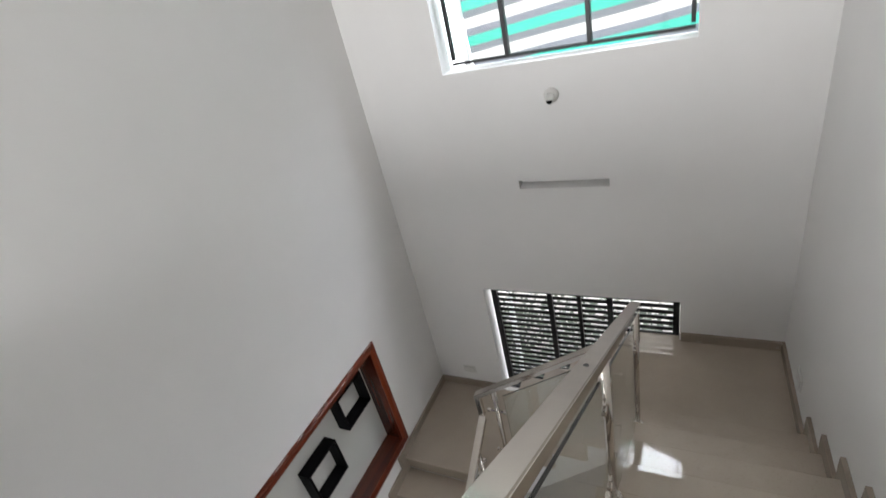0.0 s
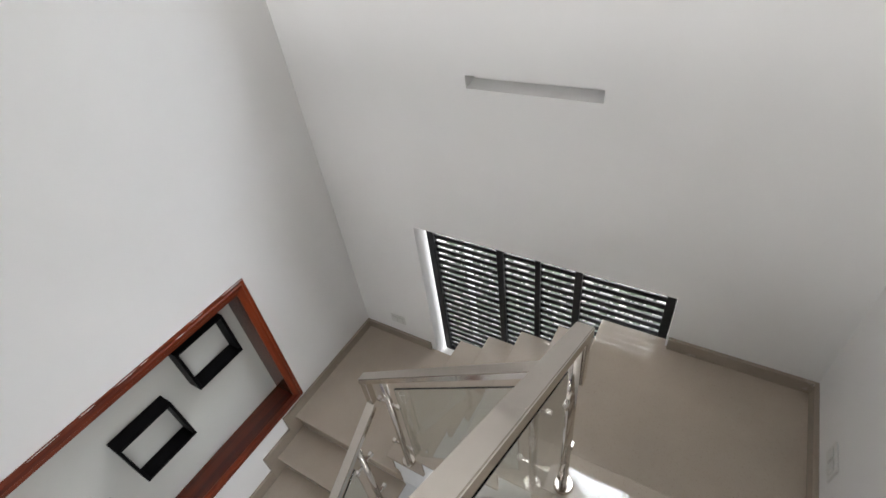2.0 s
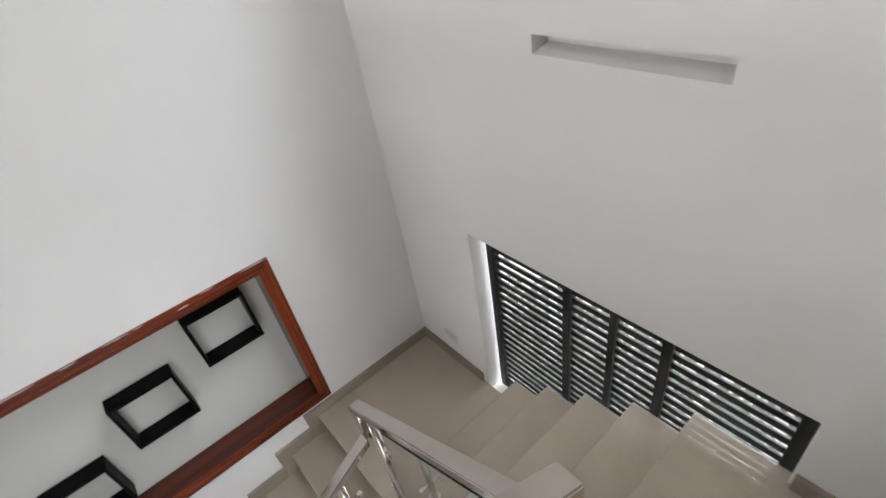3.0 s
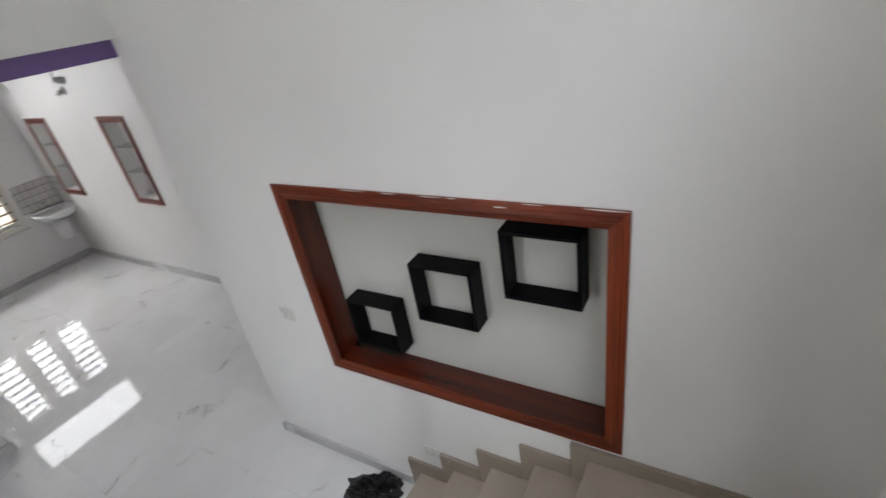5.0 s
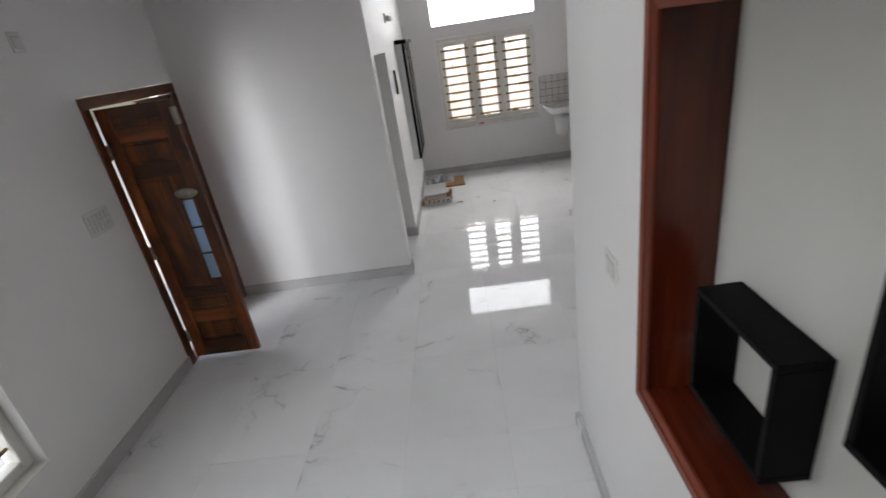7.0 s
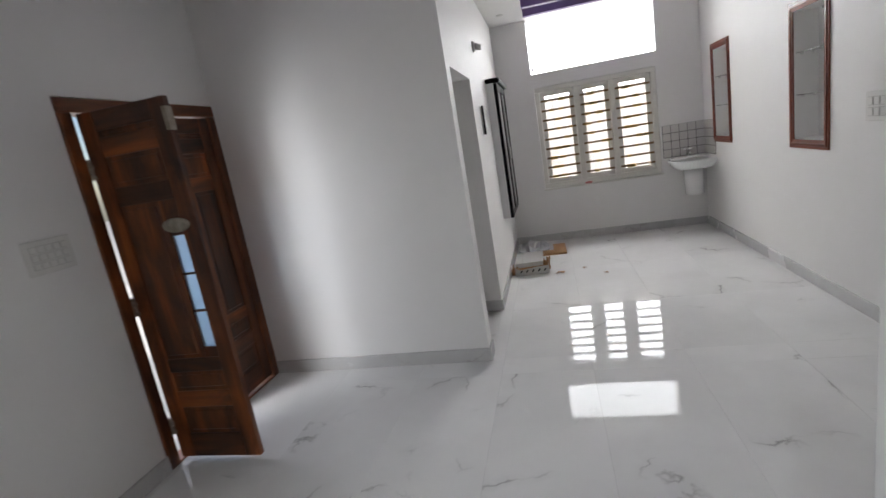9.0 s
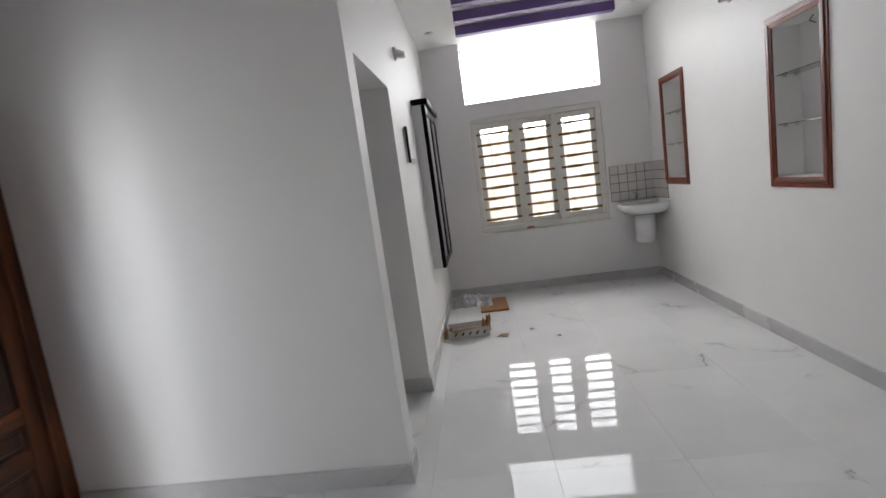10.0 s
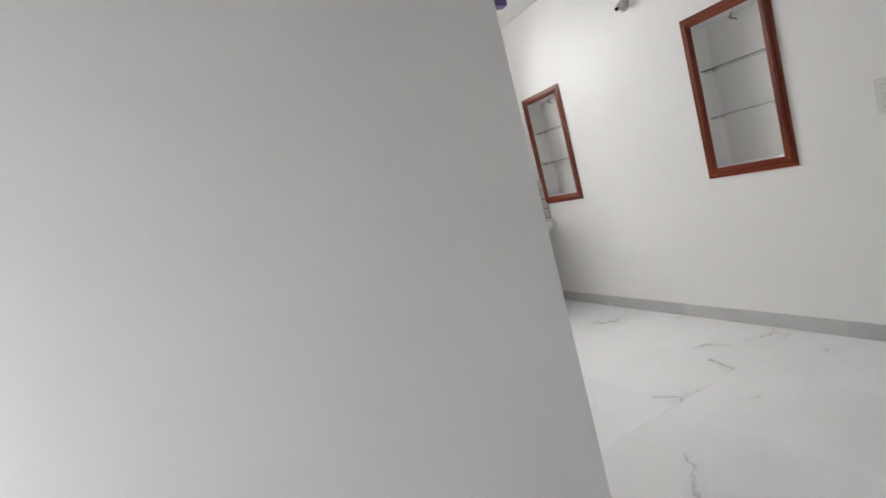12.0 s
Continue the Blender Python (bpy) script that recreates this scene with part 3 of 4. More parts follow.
smears = random.Random(21)
niche_frame = bpy.data.objects["niche_frame"]
for k in range(7):
    y = -2.02 + 0.17 * k + smears.uniform(-0.06, 0.06)
    w, h = smears.uniform(0.05, 0.20), smears.uniform(0.0015, 0.003)
    z = 2.2035 if k != 4 else 2.186
    bm = bmesh.new()
    ring = [(y - w / 2, z), (y - w * 0.2, z + h * 0.5), (y + w * 0.25, z + h * 0.3), (y + w / 2, z - h * 0.2), (y + w * 0.1, z - h), (y - w * 0.3, z - h * 0.7)]
    face = bm.faces.new([bm.verts.new(Vector((0.0105 if z > 2.2 else 0.0175, b, c)) - niche_frame.matrix_world.translation) for b, c in ring])
    ext = bmesh.ops.extrude_face_region(bm, geom=[face])
    bmesh.ops.translate(bm, verts=[g for g in ext["geom"] if isinstance(g, bmesh.types.BMVert)], vec=(0.0015, 0, 0))
    part("plaster_smear", bm, PLASTER, niche_frame, "dried white plaster smear" if k == 0 else "")


def hollow_box(y0, z0, size, board=0.019, depth=0.112):
    ob = thing("wall_box", (-0.176, y0, z0), "square hollow black box shelf fixed in the niche", "shelf", "black boxes in the niche")
    b, d, s = 0.002, depth, size
    part("board", box((0, 0, 0), (d, s, board), b), BLACK_BOARD, ob)
    part("board", box((0, 0, s - board), (d, s, s), b), BLACK_BOARD, ob)
    part("board", box((0, 0, board), (d, board, s - board), b), BLACK_BOARD, ob)
    part("board", box((0, s - board, board), (d, s, s - board), b), BLACK_BOARD, ob)
    return ob


for y, z, size in ((-2.390, 1.148, 0.325), (-1.898, 1.445, 0.345), (-1.392, 1.688, 0.345)):
    hollow_box(y, z, size)

# ---- louvred window at the middle flight ----
win = thing("window_louvre", (1.52, 0.10, 0.82), "black steel window grille with close horizontal louvre bars", "window", kind="structure")
WX0, WX1 = 0.74, 2.333
part("window_frame", rel(win, (WX0, 0.085, 0.82), (WX0 + 0.05, 0.135, 2.17), 0.003), BLACK_METAL, win)
part("window_frame", rel(win, (WX1 - 0.05, 0.085, 0.82), (WX1, 0.135, 2.17), 0.003), BLACK_METAL, win)
part("window_frame", rel(win, (WX0 + 0.05, 0.085, 2.135), (WX1 - 0.05, 0.135, 2.17), 0.003), BLACK_METAL, win)
part("window_frame", rel(win, (WX0 + 0.05, 0.085, 0.82), (WX1 - 0.05, 0.135, 0.855), 0.003), BLACK_METAL, win)
for x, w in ((1.29, 0.044), (1.545, 0.034), (1.80, 0.044)):
    part("mullion", rel(win, (x - w / 2, 0.08, 0.855), (x + w / 2, 0.135, 2.135), 0.003), BLACK_METAL, win)
for i in range(22):
    z = 2.10 - 0.058 * i
    part("slat", rel(win, (WX0 + 0.05, 0.104, z - 0.018), (WX1 - 0.05, 0.116, z + 0.018), 0.002), BLACK_METAL, win)
pane = part("window_pane", rel(win, (WX0 + 0.02, 0.150, 0.83), (WX1 - 0.02, 0.155, 2.16)), CLEAR_GLASS, win)
pane.visible_shadow = False

# ---- high window of the stairwell, and the awning cloth outside ----
high = thing("window_high", (1.57, 0.08, 4.1), "high clear window with thin black steel frame", "window", kind="structure")
HX0, HX1, HZ0, HZ1 = 0.80, 2.37, 4.118, 5.34
for lo, hi in (((HX0, 0.10, HZ0), (HX1, 0.14, HZ0 + 0.020)), ((HX0, 0.10, HZ1 - 0.035), (HX1, 0.14, HZ1)), ((HX0, 0.10, HZ0 + 0.035), (HX0 + 0.025, 0.14, HZ1 - 0.035)),
               ((HX1 - 0.025, 0.10, HZ0 + 0.035), (HX1, 0.14, HZ1 - 0.035))):
    part("window_frame", rel(high, lo, hi, 0.003), BLACK_METAL, high)
for x in (1.22, 1.77):
    part("mullion", rel(high, (x - 0.015, 0.095, HZ0 + 0.02), (x + 0.015, 0.145, HZ1 - 0.035), 0.003), BLACK_METAL, high)
pane = part("window_pane", rel(high, (HX0 + 0.02, 0.118, HZ0 + 0.02), (HX1 - 0.02, 0.122, HZ1 - 0.02)), CLEAR_GLASS, high)
pane.visible_shadow = False


def rippled_cloth(width, height, nx, ny):
    """A hanging sheet with soft folds and a sagging hem."""
    bm = bmesh.new()
    rows = []
    for j in range(ny + 1):
        row = []
        for i in range(nx + 1):
            u, w = i / nx, j / ny
            x, y = u * width, w * height
            sag = 0.14 * math.sin(u * math.pi) * (1 - w) + 0.05 * noise.noise(Vector((u * 5, w * 3, 2.0)))
            z = 0.04 * math.sin(u * 13 + w * 2) * (1 - 0.5 * w) + 0.07 * noise.noise(Vector((u * 4, w * 4, 7.0)))
            row.append(bm.verts.new((x, y - sag, z)))
        rows.append(row)
    for a, b in zip(rows[:-1], rows[1:]):
        for i in range(nx):
            bm.faces.new((a[i], a[i + 1], b[i + 1], b[i]))
    return bm


tarp = part("awning_cloth", rippled_cloth(2.3, 2.0, 44, 34), TARP, at=pose(0.66, 0.92, 3.70, 88, -5, 2))
smooth(tarp)
tagged(tarp, "green white and grey striped cloth hung outside the high window", "awning")
pole = tagged(part("awning_pole", tube((0.60, 0.82, -0.15), (0.63, 0.82, 6.0), 0.03), WHITE_TRIM), "white painted pole that holds the striped cloth", "pole")
tagged(part("backdrop", box((-12, 9.0, -0.1), (15, 9.1, 30)), SKY_GLOW), "pale bright haze far outside the stair windows", "backdrop", kind="structure")
# ---- hall end window and vent ----
hw = thing("window_hall", (-0.118, HALL_BACK, 0.742), "cream painted three-light window with brown security bars in torn ochre paper", "window", kind="structure")
W0, W1, WZ0, WZ1, WY = -0.876, 0.640, 0.744, 2.098, HALL_BACK
YB, YF = WY - 0.11, WY - 0.012
for lo, hi in (((W0, YB, WZ1 - 0.06), (W1, YF, WZ1)), ((W0, YB, WZ0), (W1, YF, WZ0 + 0.065)), ((W0, YB, WZ0 + 0.065), (W0 + 0.06, YF, WZ1 - 0.06)),
               ((W1 - 0.06, YB, WZ0 + 0.065), (W1, YF, WZ1 - 0.06))):
    part("window_frame", rel(hw, lo, hi, 0.004), CREAM, hw)
wraps = random.Random(5)
LIGHTS = [(-0.816, -0.372), (-0.308, 0.072), (0.136, 0.580)]
for x in (-0.34, 0.104):
    part("mullion", rel(hw, (x - 0.032, YB, WZ0 + 0.065), (x + 0.032, YF, WZ1 - 0.06), 0.004), CREAM, hw)
for a, b in LIGHTS:
    s = 0.062
    sash = part("sash", rel(hw, (a + 0.003, YB + 0.004, WZ1 - 0.06 - s), (b - 0.003, YB + 0.05, WZ1 - 0.062), 0.003), CREAM, hw)
    for lo, hi in (((a + 0.003, YB + 0.004, WZ0 + 0.067), (b - 0.003, YB + 0.05, WZ0 + 0.067 + s)), ((a + 0.003, YB + 0.004, WZ0 + 0.067 + s), (a + s, YB + 0.05, WZ1 - 0.06 - s)),
                   ((b - s, YB + 0.004, WZ0 + 0.067 + s), (b - 0.003, YB + 0.05, WZ1 - 0.06 - s))):
        part("sash_rail", rel(hw, lo, hi, 0.003), CREAM, hw)
    pane = part("window_pane", rel(hw, (a + s - 0.01, YB + 0.018, WZ0 + 0.12), (b - s + 0.01, YB + 0.023, WZ1 - 0.115)), CLEAR_GLASS, hw)
    pane.visible_shadow = False
    for i in range(9):
        z = WZ0 + 0.155 + i * 0.127
        o = hw.matrix_world.translation
        bar = part("security_bar", moved(box((a + 0.008, YB + 0.062, z - 0.013), (b - 0.008, YB + 0.078, z + 0.013), 0.002), o), GOLD_BAR, hw)
        # torn remains of the ochre wrapping paper on the bars
        for k in range(wraps.choice((1, 2, 2, 3))):
            x = wraps.uniform(a + 0.03, b - 0.12)
            w, h = wraps.uniform(0.04, 0.13), wraps.uniform(0.014, 0.018)
            part("paper_wrap", moved(box((x, YB + 0.058, z - h - wraps.uniform(0, 0.006)), (min(x + w, b - 0.01), YB + 0.082, z + h), 0.004), o), OCHRE_WRAP, hw, "torn ochre wrapping paper" if k == 0 else "")
part("window_sill", rel(hw, (W0 - 0.02, WY - 0.01, WZ0 - 0.024), (W1 + 0.02, WY + 0.022, WZ0 - 0.002), 0.004), CREAM, hw)
tie = tube((0.42, YB + 0.085, 1.90), (0.43, YB + 0.09, 1.83), 0.003, 6)
for p, q in (((0.43, YB + 0.09, 1.83), (0.40, YB + 0.09, 1.80)), ((0.43, YB + 0.09, 1.83), (0.455, YB + 0.09, 1.79)), ((0.415, YB + 0.088, 1.79), (0.42, YB + 0.088, 1.55))):
    add_tube(tie, p, q, 0.0025, 6)
part("wire_tie", moved(tie, hw.matrix_world.translation), WIRE, hw, "loose grey wire tie")
scrap = thing("plastic_scrap", (0.06, WY + 0.006, WZ0 - 0.002), "small crumpled pink plastic scrap on the window sill", "scrap")
bm = bmesh.new()
bmesh.ops.create_icosphere(bm, subdivisions=3, radius=0.03)
for v in bm.verts:
    v.co *= 1 + wraps.uniform(-0.22, 0.22)
    v.co.x *= 1.5
    v.co.y *= 0.45
    v.co.z = max(0.0, v.co.z * 0.6 + 0.012)
part("scrap", bm, PINK_RAG, scrap)
part("window_catch", moved(tube((0.36, YB + 0.055, 1.93), (0.36, YB + 0.10, 1.87), 0.007), hw.matrix_world.translation), CHROME, hw)
vent = thing("window_vent", (-0.12, HALL_BACK - 0.1, 2.28), "clear frameless glass vent pane above the window", "window", kind="structure")
pane = part("window_pane", rel(vent, (-0.895, HALL_BACK - 0.104, 2.283), (0.655, HALL_BACK - 0.098, CEIL)), CLEAR_GLASS, vent)
pane.visible_shadow = False
for x, z in ((-0.86, 2.34), (0.63, 2.34), (0.64, 2.9)):
    part("glass_clip", rel(vent, (x - 0.014, HALL_BACK - 0.11, z - 0.03), (x + 0.014, HALL_BACK - 0.088, z + 0.03), 0.003), CHROME, vent)

# ---- purple ceiling fins ----


def ceiling_fin(x0, x1, y, width=0.085, drop=0.09):
    bm = box((0, 0, 0), (x1 - x0, width, drop), 0.004)
    return tagged(part("ceiling_fin", bm, PURPLE, at=pose(x0, y, CEIL - drop)), "purple painted gypsum fin under the ceiling", "ceiling fin", "purple ceiling fins")


fin = ceiling_fin(-0.93, 0.66, -3.50)
for i in range(1, 13):
    copy_thing(fin, pose(-0.93, -3.50 - 0.4375 * i, CEIL - 0.09))
fin = ceiling_fin(1.22, 2.70, -3.62)
for i in range(1, 5):
    copy_thing(fin, pose(1.22, -3.62 - 0.4375 * i, CEIL - 0.09))

# ---- recessed ceiling lamps ----


def downlight(x, y):
    ob = thing("ceiling_lamp", (x, y, CEIL - 0.008), "small round recessed ceiling lamp, unlit", "ceiling lamp", "recessed ceiling lamps")
    part("rim", tube((0, 0, 0.0), (0, 0, 0.0078), 0.042, 24, 0.046), WHITE_TRIM, ob)
    part("lens", tube((0, 0, -0.003), (0, 0, 0.0), 0.030, 20), SWITCH_WHITE, ob)
    return ob


lamp = downlight(0.93, -8.75)
for x, y in ((0.93, -7.3), (-1.15, -8.75), (-1.15, -7.3), (0.93, -5.9), (-1.15, -5.9)):
    copy_thing(lamp, pose(x, y, CEIL - 0.008))

# ---- wall showcases ----
for a, b in SHOW:
    case = picture_frame("showcase", "red-brown timber framed wall showcase with glass shelves", HALL_W, (a, b), (1.08, 2.187), 0.068, 0.168, lined=False)
    o = case.matrix_world.translation
    for z in (1.49, 1.81):
        shelf = part("glass_shelf", moved(box((HALL_W - 0.165, a + 0.072, z), (HALL_W - 0.012, b - 0.072, z + 0.006), 0.001), o), RAIL_GLASS, case, "green-edged glass shelf")
        shelf.visible_shadow = False
        for y in (a + 0.085, b - 0.085):
            for x in (HALL_W - 0.05, HALL_W - 0.13):
                part("shelf_peg", moved(tube((x, y - 0.02, z - 0.008), (x, y + 0.02, z - 0.008), 0.007, 8), o), CHROME, case)
    bm = tube((HALL_W - 0.12, (a + b) / 2, 2.13), (HALL_W - 0.10, (a + b) / 2 - 0.02, 2.09), 0.004, 6)
    add_tube(bm, (HALL_W - 0.10, (a + b) / 2 - 0.02, 2.09), (HALL_W - 0.11, (a + b) / 2 + 0.02, 2.065), 0.004, 6)
    part("loose_wire", moved(bm, o), WIRE, case, "loose lamp wire")

# ---- main door ----
door = thing("door_1", (DOOR_X, -5.085, 0), "varnished teak double door, one leaf open inward", "door", kind="structure")
DY0, DY1 = -5.672, -4.492
for lo, hi, ax in (((DOOR_X - 0.012, DY1 - 0.075, 0), (DOOR_X + 0.11, DY1, 2.035), 2), ((DOOR_X - 0.012, DY0, 0), (DOOR_X + 0.11, DY0 + 0.075, 2.035), 2),
                   ((DOOR_X - 0.012, DY0, 2.035), (DOOR_X + 0.11, DY1, 2.11), 1)):
    part("door_frame", rel(door, lo, hi, 0.005), TEAK[ax], door)
part("threshold", rel(door, (DOOR_X - 0.005, DY0 + 0.075, 0.0), (DOOR_X + 0.10, DY1 - 0.075, 0.012), 0.003), TEAK[1], door)


def door_leaf(width, height, name):
    """A leaf in its own frame: x along its width from the hinge, y its thickness, z up; raised panels and a glazed slot near the meeting stile."""
    leaf = new(name)
    t = 0.036
    s = 0.095
    g0, g1, gz0, gz1 = width - s - 0.085, width - s, 0.68, 1.31
    part("stile", box((0, 0, 0), (s, t, height), 0.003), TEAK[2], leaf)
    part("stile", box((width - s, 0, 0), (width, t, height), 0.003), TEAK[2], leaf)
    rails = [(0.0, 0.15), (0.32, 0.42), (0.54, 0.62), (1.50, 1.60), (1.76, 1.86), (height - 0.10, height)]
    for a, b in rails:
        part("rail", box((s, 0.002, a), (width - s, t - 0.002, b), 0.003), TEAK[0], leaf)
    for (_, a), (b, _) in zip(rails[:-1], rails[1:]):
        right = g0 - 0.02 if (a, b) == (0.62, 1.50) else width - s
        bm = box((s, 0.012, a), (right, t - 0.012, b))
        add_box(bm, (s + 0.022, 0.004, a + 0.022), (right - 0.022, t - 0.004, b - 0.022), 0.006)
        part("panel", bm, TEAK[2], leaf)
    part("glazing_bead", box((g0 - 0.02, 0.003, 0.62), (g0, t - 0.003, 1.50), 0.002), TEAK[2], leaf)
    part("infill", box((g0, 0.006, 0.62), (g1, t - 0.006, gz0), 0.002), TEAK[2], leaf)
    part("infill", box((g0, 0.006, gz1), (g1, t - 0.006, 1.50), 0.002), TEAK[2], leaf)
    gl = part("glass_strip", box((g0, 0.015, gz0), (g1, 0.021, gz1)), DOOR_GLASS, leaf, "blue tinted glass strip")
    gl.visible_shadow = False
    for z in (0.89, 1.10):
        part("glazing_bar", box((g0, 0.008, z - 0.006), (g1, t - 0.008, z + 0.006)), TEAK[0], leaf)
    return leaf


leaf = door_leaf(0.535, 1.995, "leaf_open")
leaf["label"] = "open teak leaf with raised panels and a tall blue glass slot"
leaf.parent = door
leaf.matrix_parent_inverse = Matrix()
leaf.matrix_basis = door.matrix_world.inverted() @ pose(DOOR_X - 0.012, -4.582, 0.03, 0, 0, 180)
part("lock_plate", box((0.512, -0.004, 1.83), (0.541, 0.040, 1.945), 0.003), TARNISHED, leaf, "tarnished metal bolt plate")
bm = bmesh.new()
bmesh.ops.create_uvsphere(bm, u_segments=20, v_segments=12, radius=1.0, matrix=Matrix.Translation((0.42, -0.012, 1.365)) @ Matrix.Diagonal((0.085, 0.014, 0.038, 1)))
smooth(part("escutcheon", bm, TARNISHED, leaf, "oval tarnished carved metal plate"))
leaf2 = door_leaf(0.505, 1.995, "leaf_closed")
leaf2["label"] = "closed teak leaf with raised panels"
leaf2.parent = door
leaf2.matrix_parent_inverse = Matrix()
leaf2.matrix_basis = door.matrix_world.inverted() @ pose(DOOR_X + 0.042, -5.602, 0.03, 0, 0, 90)
for z in (0.24, 0.98, 1.74):
    hinge = part("hinge", rel(door, (DOOR_X - 0.016, -4.580, z - 0.055), (DOOR_X + 0.004, -4.566, z + 0.055), 0.002), TARNISHED, door, "tarnished steel butt hinge")
    for k in range(4):
        zk = z - 0.055 + 0.0275 * k
        off = 0.004 if k % 2 else -0.004
        part("knuckle", rel(door, (DOOR_X - 0.030, -4.583 + off, zk + 0.002), (DOOR_X - 0.0165, -4.563 + off, zk + 0.0255), 0.004), TARNISHED, hinge)

# porch floor and garden wall seen past the door and windows
tagged(part("ground", box((-40, -40, -0.35), (40, 40, -0.15)), CONCRETE), "bare pale concrete yard round the house", "ground", kind="structure")
tagged(part("porch", box((DOOR_X + 0.232, -6.6, -0.149), (5.2, -3.6, -0.02), 0.01), CONCRETE), "pale porch floor outside the main door", "porch", kind="structure")
tagged(part("garden_wall", box((-6, -12.4, -0.149), (6, -12.2, 2.1), 0.01), OUTSIDE_WALL), "weathered pale boundary wall outside the hall window", "wall", kind="structure")
# unseen slab, added only to keep direct sun out of the side window
tagged(part("sunshade", box((DOOR_X + 0.232, -3.3, 2.2), (DOOR_X + 1.2, -1.2, 2.28), 0.01), CONCRETE), "unseen concrete slab added to shade the side window", "sunshade", kind="structure")

GREEN = make_plain("dark_green_leaf", (0.026, 0.046, 0.018), 0.6, 0.0, 20.0, 0.4)
bed = random.Random(12)
bm = bmesh.new()
for i in range(3200):
    x, y, z = bed.uniform(-0.4, 3.3), bed.uniform(0.30, 2.5), bed.uniform(0.0, 1.0)
    a, lift, n = bed.uniform(0, 6.28), bed.uniform(-0.5, 0.7), bed.uniform(0.06, 0.13)
    u = Vector((math.cos(a), math.sin(a), lift)).normalized() * n
    w = Vector((-math.sin(a), math.cos(a), bed.uniform(-0.3, 0.3))) * n * 0.30
    o = Vector((x, y, z * bed.random() - 0.1))
    bm.faces.new([bm.verts.new(p) for p in (o, o + u * 0.5 + w, o + u, o + u * 0.5 - w)])
tagged(part("ground_plants", bm, GREEN), "low dark green plants along the wall below the stair window", "plants", kind="stuff")

# ---- side window of the hall ----
sw = thing("window_side", (DOOR_X + 0.1, -2.9, 0.40), "cream window beside the stair with ochre security bars", "window", kind="structure")
SY0, SY1 = -3.188, -1.9
XF, XB = DOOR_X + 0.07, DOOR_X + 0.16
part("window_frame", rel(sw, (XF, SY0, 0.402), (XB, SY0 + 0.06, 2.098), 0.004), CREAM, sw)
part("window_frame", rel(sw, (XF, SY0 + 0.06, 0.402), (XB, SY1, 0.465), 0.004), CREAM, sw)
part("mullion", rel(sw, (XF, -2.78, 0.465), (XB, -2.72, 2.098), 0.004), CREAM, sw)
pane = part("window_pane", rel(sw, (XF + 0.06, SY0 + 0.06, 0.465), (XF + 0.065, -2.78, 2.09)), CLEAR_GLASS, sw)
pane.visible_shadow = False
for i in range(12):
    z = 0.56 + i * 0.125
    part("security_bar", rel(sw, (XF + 0.02, SY0 + 0.06, z - 0.008), (XF + 0.036, -2.78, z + 0.008), 0.002), GOLD_BAR, sw)
part("window_sill", rel(sw, (DOOR_X - 0.006, SY0 + 0.004, 0.385), (XF, -2.752, 0.401), 0.003), CREAM, sw)

# ---- wash basin corner ----
splash = thing("splashback", (-1.16, HALL_BACK, 0.92), "grey glazed square tiles with dark joints behind the basin", "tiled splashback", kind="structure")
part("joint_bed", rel(splash, (HALL_W, HALL_BACK, 0.925), (-0.906, HALL_BACK + 0.006, 1.34)), DARK_GROUT, splash)
part("joint_bed", rel(splash, (HALL_W, HALL_BACK + 0.006, 0.925), (HALL_W + 0.006, HALL_BACK + 0.40, 1.34)), DARK_GROUT, splash)
for j in range(4):
    for i in range(5):
        x0, z0 = -0.908 - 0.1 * (i + 1), 0.928 + 0.103 * j
        part("tile", rel(splash, (max(x0 + 0.004, HALL_W + 0.008), HALL_BACK + 0.004, z0 + 0.004), (x0 + 0.098, HALL_BACK + 0.011, z0 + 0.101), 0.0015), SPLASH_TILE, splash)
    for i in range(4):
        y0 = HALL_BACK + 0.008 + 0.098 * i
        part("tile", rel(splash, (HALL_W + 0.004, y0 + 0.004, z0 + 0.004), (HALL_W + 0.011, y0 + 0.096, z0 + 0.101), 0.0015), SPLASH_TILE, splash)


def basin_bowl(width, depth, height):
    """A rounded wall basin: outer shell, rolled rim and hollow bowl."""
    bm = bmesh.new()
    n = 40
    outline = []
    for i in range(n):
        a = 2 * math.pi * i / n
        c, s = math.cos(a), math.sin(a)
        k = 0.42
        outline.append((math.copysign(abs(c) ** k, c) * width / 2, math.copysign(abs(s) ** (0.85 if s > 0 else 0.3), s) * depth / 2))
    levels = [(0.60, 0.0), (0.78, height * 0.12), (0.92, height * 0.45), (0.985, height * 0.78), (1.0, height * 0.92), (0.985, height), (0.88, height * 0.985), (0.80, height * 0.80),
              (0.66, height * 0.45), (0.40, height * 0.25), (0.08, height * 0.20)]
    rings = [[bm.verts.new((x * f, y * f, z)) for x, y in outline] for f, z in levels]
    for a, b in zip(rings[:-1], rings[1:]):
        for i in range(n):
            j = (i + 1) % n
            bm.faces.new((a[i], a[j], b[j], b[i]))
    bm.faces.new(rings[0])
    bm.faces.new(rings[-1])
    return bm


